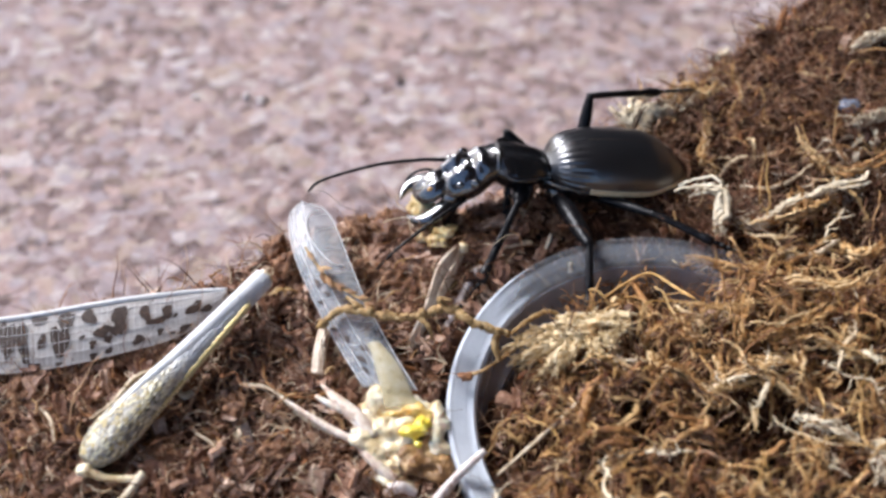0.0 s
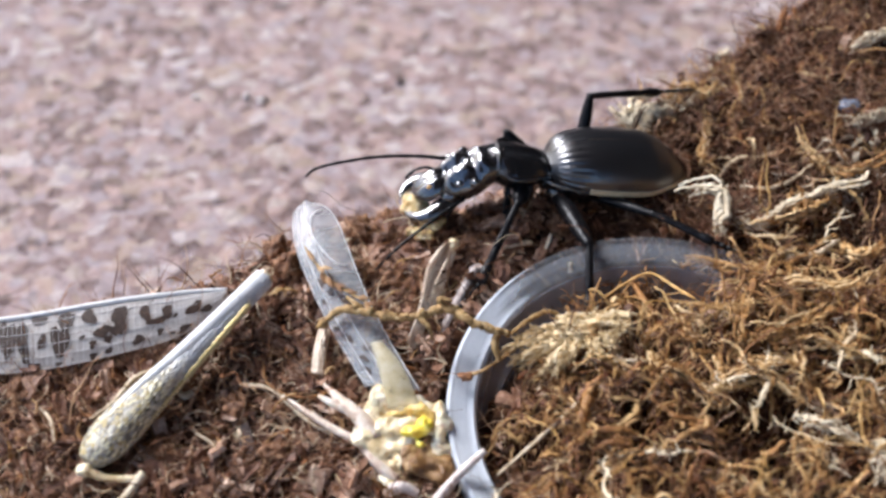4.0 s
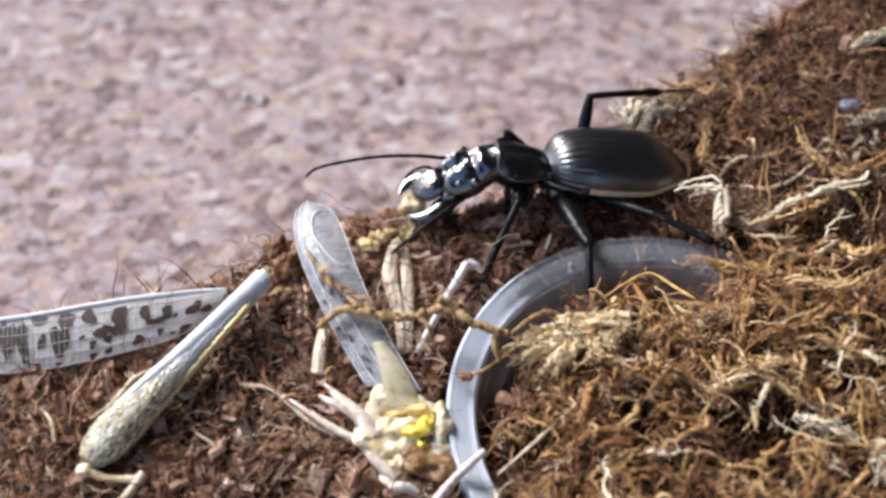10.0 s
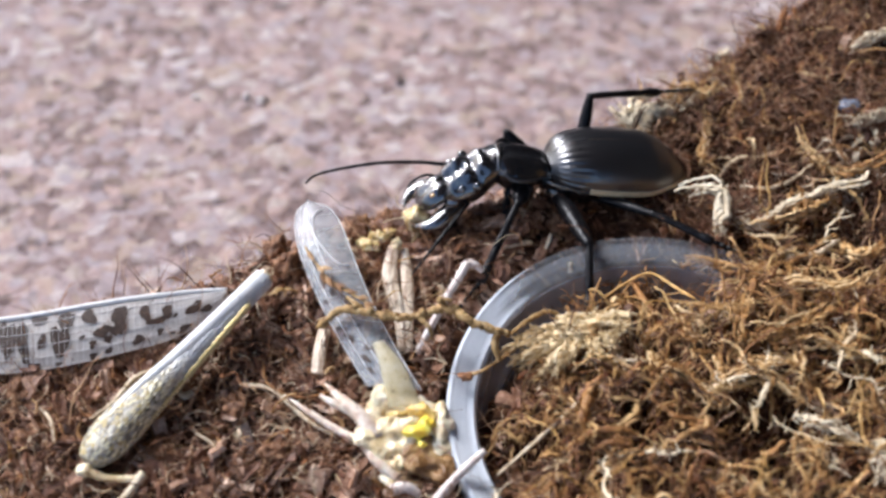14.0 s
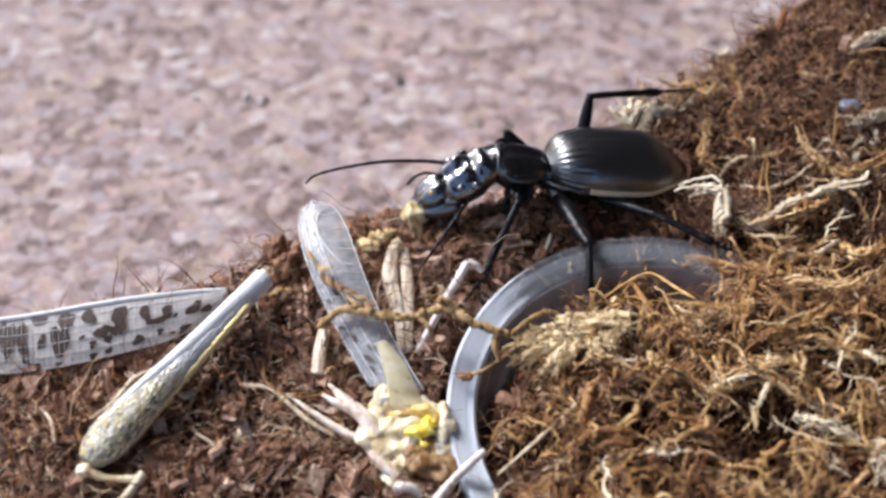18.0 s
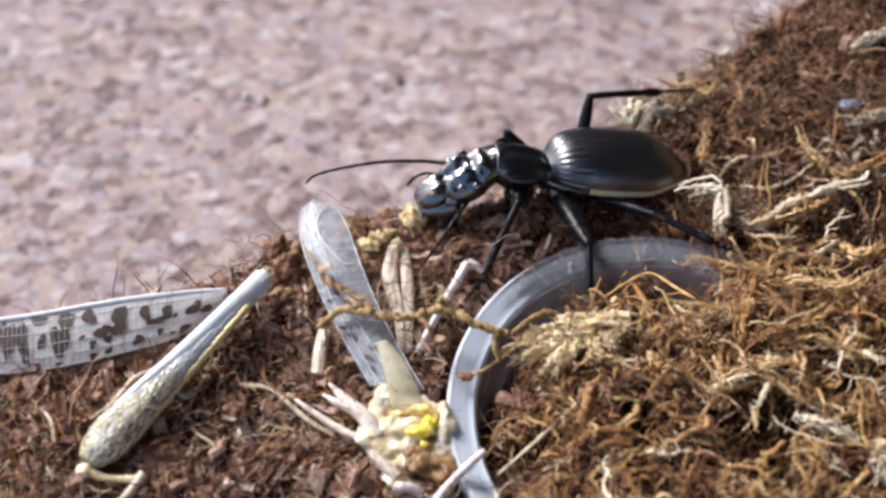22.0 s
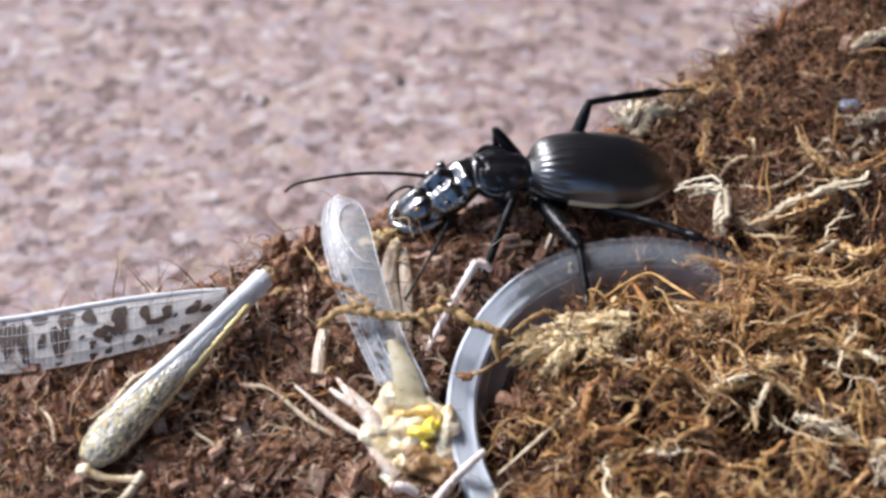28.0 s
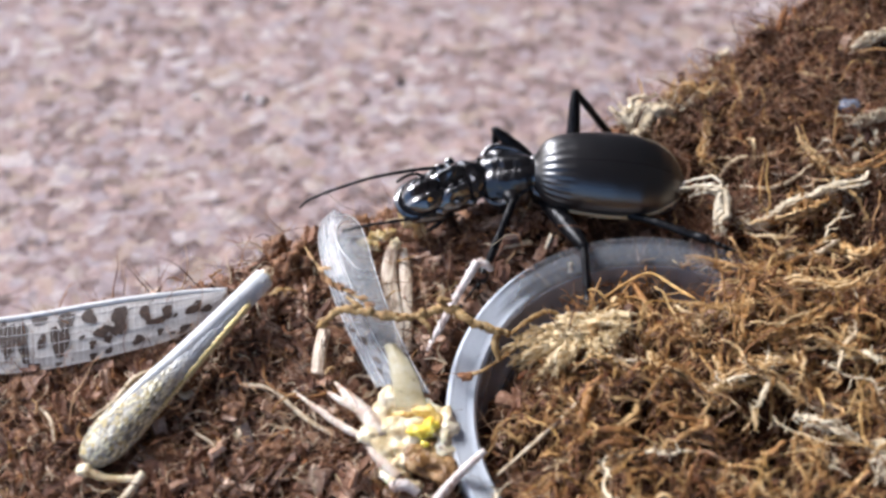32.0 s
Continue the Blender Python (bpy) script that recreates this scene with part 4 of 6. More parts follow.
def build_hind_leg():
    a, b = (-48.5, -40.4, 0.2), (-27.1, -12.5, 6.3)
    n = (Vector(b) - Vector(a)).length
    t = at_place("locust_hind_leg", a, "severed silvery locust hind leg with golden scales on the thigh", "insect leg")
    m = aligned(a, b)
    s = scale_material()
    gold = material("golden_scales", [(0.42, 0.31, 0.12), (0.70, 0.57, 0.26), (0.90, 0.82, 0.54)], 800, 0.28, 0.15, 2600, metal=0.35)
    pale = material("silver_cuticle", [(0.55, 0.56, 0.58), (0.72, 0.73, 0.74), (0.85, 0.85, 0.84)], 260, 0.3, 0.05, 1800, spec=0.6)
    body = loft([(-2.0, 0, 0, 1.6, 1.6, 1.6), (0.5, 0, 0, 2.9, 2.5, 2.2), (4, 0, 0.1, 3.3, 2.9, 2.6), (10, 0, 0.1, 3.0, 2.7, 2.3), (17, 0, 0, 2.35, 2.2, 2.0), (26, 0, 0, 1.85, 1.8, 1.7), (n - 1.5, 0, 0, 1.75, 1.7, 1.5), (n, 0, 0, 1.7, 1.6, 1.4)], 46, 26)
    mt = m.to_3x3().to_4x4()
    thigh = part("thigh", body, s, t, "silvery thigh with fine scale rows", at=mt)
    keel = loft([(3, 1.4, 1.7, 0.5, 0.9, 0.5), (10, 1.0, 1.6, 0.9, 1.35, 0.6), (18, 0.5, 1.0, 1.3, 1.5, 0.8), (27, 0.2, 0.6, 1.4, 1.5, 0.9), (n - 2, 0, 0.4, 1.5, 1.45, 1.0), (n + 0.3, 0, 0.3, 1.2, 1.0, 0.8)], 34, 18)
    part("upper_keel", keel, pale, thigh, "smooth whitish upper ridge")
    for k in range(int((n - 12) / 0.62)):
        part("scale", lump((0.8, 0.62, 0.6), k % 5, 0.15, 1), gold, thigh, at=mm(7 + 0.62 * k, -2.75 + 0.027 * k, 0.1 + 0.012 * k))
    part("cut_end", moved(lump((0.8, 1.45, 1.3), 8, 0.22, 3), Matrix.Translation((n + 0.1, 0, 0.1))), M_FLESH, thigh, "torn creamy end")
    knob = (-49.9, -43.0, -0.6)
    part("knee", local(t, moved(lump((1.3, 1.0, 1.0), 3, 0.15, 3), Matrix.Translation(knob))), M_FLESH, t)
    shin = spline([knob, (-46.7, -43.9, -1.2), (-42.8, -43.9, -1.2), (-41.7, -43.3, -0.9)], 14)
    part("shin", local(t, tube(shin, [0.8, 0.55, 0.5, 0.7], 10)), M_FLESH, t, "thin pinkish shin")
    part("shin", local(t, tube(spline([(-41.7, -43.3, -0.9), (-43.0, -45.2, -1.7), (-45.1, -47.9, -2.6)], 10), [0.75, 0.7, 0.6], 10)), M_WHITE, t, "pale bent shin end")


def build_remains():
    c = (-5.6, -37.0, -0.4)
    t = at_place("locust_remains", c, "half-eaten locust thorax with one clear wing and yellow fat", "insect remains")
    fn = between([(-21.6, 0.7, 9.7), (-23.3, -1.6, 9.2), (-22.9, -6.7, 8.7), (-21.3, -11.9, 7.8), (-18.6, -17.8, 6.0), (-15.5, -23.3, 4.0), (-11.3, -30.3, 2.1)], [(-21.5, 0.6, 9.8), (-18.2, -0.7, 9.8), (-16.0, -4.2, 9.3), (-13.5, -11.3, 8.4), (-10.8, -17.8, 6.6), (-7.3, -24.6, 4.6), (-3.2, -31.5, 2.7)], 1.0)
    part("wing", local(t, thick(surface(fn, 50, 14), 0.05)), M_CLEAR, t, "clear glassy wing with pale veins")
    for v0, v1 in ((0.0, 0.02), (0.14, 0.2), (0.3, 0.5), (1.0, 0.98)):
        part("vein", local(t, tube([fn(u, v0 + (v1 - v0) * u) + np.array((0, -0.05, 0.09)) for u in np.linspace(0.05, 1, 40)], 0.075, 6)), M_VEIN, t)
    part("vein", local(t, tube(spline([fn(0.2, 0.8) + np.array((0, 0, 0.1)), fn(0.22, 0.58) + np.array((0, 0, 0.1)), fn(0.28, 0.42) + np.array((0, 0, 0.1)), fn(0.38, 0.4) + np.array((0, 0, 0.1)), fn(0.5, 0.62) + np.array((0, 0, 0.1)), fn(0.52, 0.85) + np.array((0, 0, 0.1))], 24), 0.12, 6)), M_VEIN, t)
    for u in np.linspace(0.14, 0.95, 9):
        part("cross_vein", local(t, tube([fn(u, v) + np.array((0, -0.05, 0.09)) for v in np.linspace(0.05, 0.95, 8)], 0.03, 4)), M_VEIN, t)
    rng = random.Random(4)
    for u, v, ru, rv in ((0.58, 0.22, 0.014, 0.07), (0.63, 0.32, 0.01, 0.06), (0.66, 0.14, 0.008, 0.05), (0.82, 0.22, 0.014, 0.09), (0.86, 0.45, 0.012, 0.06), (0.9, 0.3, 0.012, 0.07), (0.94, 0.24, 0.01, 0.06), (0.78, 0.12, 0.009, 0.05)):
        part("spot", local(t, blotch(fn, u, v, ru, rv, rng)), M_SPOT, t)
    fb = between([(-10.6, -25.1, 5.7), (-9.5, -28.5, 4.9), (-7.9, -34.6, 2.6)], [(-8.9, -24.8, 5.9), (-5.9, -29.0, 5.3), (-3.1, -34.2, 2.4)], 0.5)
    part("wing_base", local(t, thick(surface(fb, 20, 8), 0.3)), material("wing_root", [(0.52, 0.40, 0.18), (0.74, 0.64, 0.38), (0.86, 0.80, 0.62)], 420, 0.3, 0.15, 1200, alpha=0.4), t, "creamy yellow wing root")
    rng = random.Random(17)
    bits = [((-9.1, -32.1, 1.3), (1.8, 3.0, 1.8), M_FLESH), ((-5.7, -34.7, 0.2), (5.2, 3.8, 2.4), M_FLESH), ((-9.3, -36.8, -0.4), (3.6, 3.8, 2.2), M_FLESH), ((-0.4, -35.7, 0.7), (1.5, 3.1, 1.7), M_FLESH), ((-0.6, -39.2, -0.7), (2.3, 1.7, 1.3), M_FLESH),
            ((-7.6, -41.5, -2.1), (2.6, 2.8, 1.5), M_FLESH), ((-4.9, -44.2, -2.8), (2.2, 1.3, 0.9), M_FLESH), ((-3.9, -38.3, 1.9), (1.9, 0.9, 0.8), M_YOLK), ((-2.6, -36.6, 2.0), (1.1, 1.5, 0.9), M_YOLK), ((-3.1, -40.0, 1.2), (0.9, 0.6, 0.6), M_YOLK), ((-3.9, -34.5, 2.3), (1.7, 1.2, 0.9), M_FAT), ((-6.9, -35.2, 1.9), (1.8, 0.5, 0.6), M_FAT), ((-2.0, -35.4, 1.9), (0.9, 1.0, 0.8), M_FAT), ((-5.0, -36.5, 1.9), (1.2, 0.8, 0.7), M_FLESH),
            ((-3.7, -40.4, -1.2), (4.0, 3.0, 2.0), M_GUT), ((-1.3, -40.7, -0.2), (1.2, 0.9, 0.7), M_FLESH), ((-6.2, -41.3, -0.5), (1.0, 1.5, 0.8), M_FLESH), ((-2.5, -43.2, -1.1), (1.4, 0.8, 0.6), M_GUT), ((-4.7, -40.2, 0.4), (1.4, 0.8, 0.6), M_GUT), ((-3.9, -42.8, -0.1), (1.0, 0.9, 0.6), M_GUT), ((-7.5, -36.5, 1.2), (1.8, 1.4, 0.9), M_FLESH), ((-4.9, -38.2, 0.8), (1.5, 1.0, 0.8), M_FLESH), ((0.0, -42.0, -1.4), (2.0, 2.4, 1.5), M_GUT), ((-5.9, -39.4, -0.1), (1.8, 1.3, 1.1), M_FLESH)]
    lumps = {M_FLESH: [], M_YOLK: [], M_GUT: [], M_FAT: []}
    for i, (p, r, m) in enumerate(bits):
        lumps[m].append(moved(lump(r, i + 2, 0.3, 4, 1.9 if m is M_GUT else 1.3), Matrix.Translation(p)))
    for m, name, lab in ((M_FLESH, "body_wall", "torn cream body wall"), (M_YOLK, "fat_body", "bright yellow fat"), (M_FAT, "amber_fat", "amber translucent fat"), (M_GUT, "gut", "brown gut tissue")):
        ob = part(name, local(t, join(*lumps[m])), m, t, lab)
        # the torn lobes grow into one soft mass
        rm = ob.modifiers.new("fuse", "REMESH")
        rm.mode, rm.voxel_size, rm.use_smooth_shade = "VOXEL", 0.22 * MM, True
        sm = ob.modifiers.new("soften", "SMOOTH")
        sm.factor, sm.iterations = 0.5, 22
        dt = bpy.data.textures.new(name + "_folds", "CLOUDS")
        dt.noise_scale, dt.noise_depth = 0.9 * MM, 3
        dm = ob.modifiers.new("folds", "DISPLACE")
        dm.texture, dm.strength, dm.mid_level = dt, 0.6 * MM, 0.5
    for i, (keys, r) in enumerate((([(-17.3, -29.8, 2.1), (-16.2, -31.0, 2.0), (-14.3, -33.0, 1.7), (-11.6, -35.4, 1.0), (-9.5, -38.0, -0.2)], [0.2, 0.5, 0.95, 1.25, 1.4]), ([(-23.3, -30.8, 0.8), (-18.9, -34.3, 0.6), (-14.8, -37.0, 0.2), (-12.3, -38.3, 0.0), (-9.2, -41.8, -0.8), (-6.2, -44.0, -1.5)], [0.2, 0.5, 0.6, 0.5, 0.8, 0.6]), ([(-18.0, -31.6, 1.7), (-16.0, -32.9, 1.6), (-13.0, -34.6, 1.2), (-10.6, -36.2, 0.8)], [0.3, 0.55, 0.5, 0.7]), ([(-7.4, -45.3, -2.1), (-5.4, -45.2, -1.5), (-3.5, -45.8, -2.4)], [0.9, 0.8, 0.6]))):
        part("leg_stub", local(t, tube(spline(keys, 18), r, 10)), M_LIMB if i in (0, 1, 2) else M_PINK, t, "thin broken pinkish leg")
    return t


def build_leg_fragment():
    a = (-1.1, -48.0, -1.1)
    t = at_place("locust_leg_fragment", a, "thin broken pinkish locust leg leaning on the dish rim", "insect leg")
    part("shin", local(t, tube(spline([a, (2.4, -44.5, 0.8), (5.8, -41.9, 2.5)], 18), [0.8, 0.65, 0.5], 10)), M_PINK, t)


def build_stalk():
    base = (-6.1, -21.9, 0.2)
    t = at_place("locust_leg_piece", base, "pale split locust thigh piece standing in the coir", "insect leg")
    part("shell_half", local(t, tube(spline([base, (-6.7, -16.1, 1.7), (-8.2, -9.3, 3.2), (-7.7, -4.2, 4.8)], 20), [0.6, 0.9, 1.3, 0.9], 12, 0.35)), M_SHELL, t)
    part("shell_half", local(t, tube(spline([(-5.3, -21.8, 0.1), (-5.3, -15.8, 1.3), (-5.6, -8.9, 2.9), (-6.2, -4.1, 4.2)], 20), [0.75, 0.85, 1.0, 0.7], 12, 0.35)), M_SHELL, t)
    part("joint", local(t, moved(lump((0.9, 0.9, 0.8), 6, 0.3, 3), Matrix.Translation((-7.2, -3.9, 5.0)))), M_FLESH, t, "torn creamy joint")
    return t


def build_spiny_shin():
    base = (-3.9, -21.9, -0.2)
    t = at_place("locust_shin", base, "pinkish white spiny locust shin, bent at the end", "insect leg")
    keys = [base, (-1.9, -18.0, 1.2), (0.9, -12.9, 3.2), (3.8, -7.9, 4.8)]
    spike = []
    for i, p in enumerate(spline(keys, 24)[8:]):
        spike.append(tube([p, p + np.array((0.75 if i % 2 else -0.7, 0.5, 0.55))], [0.3, 0.05], 5))
    part("shin", local(t, join(tube(spline(keys, 20), [0.5, 0.6, 0.6, 0.75], 10), *spike)), M_PINK, t)
    part("foot", local(t, tube(spline([(3.8, -7.9, 4.8), (5.1, -8.2, 4.6), (6.0, -8.4, 3.6)], 10), [0.7, 0.6, 0.5], 8)), M_PINK, t)
    return t


def strand(name, keys, radii, mat, label, category="fibre", sides=8, flat=0.8, wob=0.25, seed=1, group="", n=28):
    t = at_place(name, keys[0], label, category, group)
    p = spline(keys, n)
    rng = random.Random(seed)
    p = p + np.array([[rng.uniform(-wob, wob) for _ in range(3)] for _ in range(n)]) * np.linspace(0.3, 1, n)[:, None]
    r = np.interp(np.linspace(0, 1, n), np.linspace(0, 1, len(radii)), radii) * np.array([1.0 if name == "straw_bit" else rng.uniform(0.8, 1.2) for _ in range(n)])
    if mat in (M_PALE, M_WHITE) and name != "straw_bit":
        # a bundle of hairs parting towards the ends
        hairs = []
        for k in range(7):
            d = np.array([rng.gauss(0, 1) for _ in range(3)])
            s = np.linspace(0, 1, n)
            drift = np.cumsum(np.array([[rng.gauss(0, 0.13) for _ in range(3)] for _ in range(n)]), axis=0)
            q = p + d * (r * 0.75 + 0.9 * np.abs(s - 0.5) ** 2)[:, None] + drift - drift[n // 2]
            lo, hi = rng.randrange(0, n // 4), n - rng.randrange(0, n // 4)
            hairs.append(tube(q[lo:hi], list(r[lo:hi] * (rng.uniform(0.35, 0.8) if mat is M_WHITE else rng.uniform(0.2, 0.6))), 5, 0.5))
        for k in range(60):
            q = p[rng.randrange(n)]
            d = np.array([rng.gauss(0, 0.8) for _ in range(3)])
            q = q + np.array([rng.gauss(0, 0.35) for _ in range(3)])
            hairs.append(tube([q, q + d * 0.6, q + d + np.array((0, 0, -0.1))], [0.13, 0.11, 0.03], 4))
        part("stem", local(t, join(*hairs)), mat, t)
    else:
        part("stem", local(t, tube(p, r, sides, flat)), mat, t)
    return t


def build_twig():
    t = strand("twig", [(-18.5, -21.6, 5.3), (-16.9, -21.3, 6.8), (-14.3, -20.4, 7.9), (-8.5, -22.2, 8.4), (-3.6, -22.5, 8.7), (0.5, -21.4, 9.3), (4.6, -23.7, 8.5), (9.5, -24.7, 7.4)], [0.35, 0.6, 0.7, 0.6, 0.75, 0.6], M_TWIG, "knobbly yellow-brown twig with short side shoots lying over the litter", "twig", wob=0.22, n=70)
    rng = random.Random(2)
    spine = spline([(-18.5, -21.6, 5.3), (-16.9, -21.3, 6.8), (-14.3, -20.4, 7.9), (-8.5, -22.2, 8.4), (-3.6, -22.5, 8.7), (0.5, -21.4, 9.3), (4.6, -23.7, 8.5), (9.5, -24.7, 7.4)], 60)
    for i in sorted(rng.sample(range(3, 58), 19)):
        k = rng.uniform(0.25, 0.75)
        part("bud", local(t, moved(lump((k, k * 0.8, k), i, 0.3, 2), Matrix.Translation(spine[i] + np.array([rng.uniform(-0.45, 0.45) for _ in range(3)])))), M_TWIG, t)
    for i, (keys, r) in enumerate((([(-3.6, -22.5, 8.7), (-2.0, -24.1, 8.0), (-1.6, -24.7, 5.9)], [0.5, 0.4, 0.15]), ([(0.5, -21.4, 9.3), (-0.5, -20.7, 10.4), (1.3, -21.1, 10.5)], [0.5, 0.5, 0.3]), ([(8.0, -24.4, 7.8), (7.5, -26.0, 6.3), (8.2, -27.6, 4.6)], [0.6, 0.7, 0.4]), ([(-11.9, -20.5, 8.4), (-13.2, -19.6, 8.6), (-14.2, -18.6, 8.7)], [0.4, 0.4, 0.2]))):
        part("shoot", local(t, tube(spline(keys, 16), [x * 0.9 for x in r], 8)), M_TWIG, t)


def build_sprig():
    """Dry frayed scales of bract strung along a thin stem that lies on the clear wing."""
    t = at_place("dry_sprig", (-20.9, -9.3, 9.5), "dry frayed brown sprig lying on the clear wing", "plant sprig")
    path = spline([(-20.9, -9.3, 9.7), (-18.8, -12.9, 9.4), (-16.5, -16.0, 9.0), (-13.5, -18.1, 8.7), (-10.1, -20.2, 8.4)], 40)
    part("stem", local(t, tube(path, [0.12, 0.2, 0.18, 0.22, 0.2], 6)), M_TWIG, t)
    rng = random.Random(12)
    for i in sorted(rng.sample(range(2, 39), 15)):
        d = path[i] - path[i - 2]
        d /= np.linalg.norm(d)
        side = np.array((-d[1], d[0], 0)) * rng.choice((-1, 1))
        ln = rng.uniform(1.6, 3.2)
        w = d * rng.uniform(0.6, 1.3) + side * rng.uniform(0.0, 0.5) + np.array((0, 0, rng.uniform(-0.1, 0.4)))
        part("bract", local(t, tube(spline([path[i], path[i] + w * ln * 0.5, path[i] + w * ln], 7), [0.15, rng.uniform(0.35, 0.65), 0.35, 0.06], 6, 0.35)), M_BRACT, t)


M_TUFT = material("tuft_fibre", [(0.335, 0.197, 0.072), (0.53, 0.368, 0.16), (0.689, 0.547, 0.32), (0.777, 0.676, 0.48)], 700, 0.55, 0.15, 2600, island=0.6)


def build_tuft():
    c = (18.2, -21.4, 1.8)
    t = at_place("frayed_tuft", c, "pale yellow frayed tuft of plant fibre", "plant tuft")
    rng = random.Random(3)
    plumes = [((19.0, -21.2, 5.7), (11.1, -23.3, 4.6), 0.55), ((18.3, -22.3, 5.8), (9.8, -25.0, 4.3), 0.6), ((17.8, -23.6, 6.0), (10.2, -26.8, 3.9), 0.75), ((18.4, -24.7, 6.5), (12.0, -27.3, 3.6), 0.6), ((19.2, -25.1, 6.7), (14.2, -29.6, 3.9), 0.85), ((19.8, -25.4, 7.0), (16.5, -29.4, 4.9), 0.6),
              ((20.2, -25.3, 7.2), (18.1, -28.7, 5.9), 0.6), ((20.9, -25.4, 7.6), (20.8, -30.3, 7.8), 0.5), ((21.8, -25.4, 8.0), (22.3, -29.6, 8.4), 0.5), ((22.6, -25.6, 8.5), (23.4, -29.0, 9.0), 0.5), ((23.8, -26.0, 9.2), (24.5, -28.2, 9.3), 0.45), ((26.1, -24.7, 9.7), (24.5, -27.4, 9.1), 0.5),
              ((17.2, -20.3, 6.0), (22.8, -23.3, 8.1), 0.7), ((17.2, -22.4, 6.1), (26.2, -26.2, 10.7), 0.7), ((21.2, -21.6, 6.9), (26.7, -23.3, 9.6), 0.75), ((15.9, -21.5, 5.7), (20.9, -25.0, 8.0), 0.8), ((15.4, -23.0, 5.5), (20.0, -25.4, 7.6), 0.7)]
    for k, (p, q, r) in enumerate(plumes):
        p, q = np.array(p), np.array(q)
        n = float(np.linalg.norm(q - p))
        path = spline([p, (p + q) / 2 + np.array((rng.gauss(0, 0.3), rng.gauss(0, 0.3), 0.5)), q], 14)
        sh = [tube(path, [r * 0.6, r, r * 0.9, r * 0.25], 7, 0.6)]
        w = (q - p) / n
        for i in range(int(13 * n)):
            u = path[rng.randrange(0, 14)] + np.array([rng.gauss(0, r * 0.45) for _ in range(3)])
            v = Vector([rng.gauss(x * 0.9, 0.42) for x in w]) + Vector((0, 0, 0.15))
            v = np.array(v.normalized()) * rng.uniform(0.7, 1.8)
            sh.append(tube([u, u + v * 0.6, u + v], [0.12, 0.13, 0.03], 4))
        part("plume", local(t, join(*sh)), M_TUFT, t, "soft frayed pale plume")
    for a, b in zip(spline([(20.9, -21.2, 6.7), (24.3, -22.6, 8.6), (26.7, -24.3, 10.0)], 11), spline([(20.8, -20.5, 7.1), (24.3, -21.5, 8.9), (26.6, -22.8, 10.1)], 11)):
        part("tooth", local(t, tube([a, (a + b) / 2 + np.array((0.05, 0, 0.1)), b], [0.34, 0.36, 0.16], 6, 0.7)), M_TUFT, t)


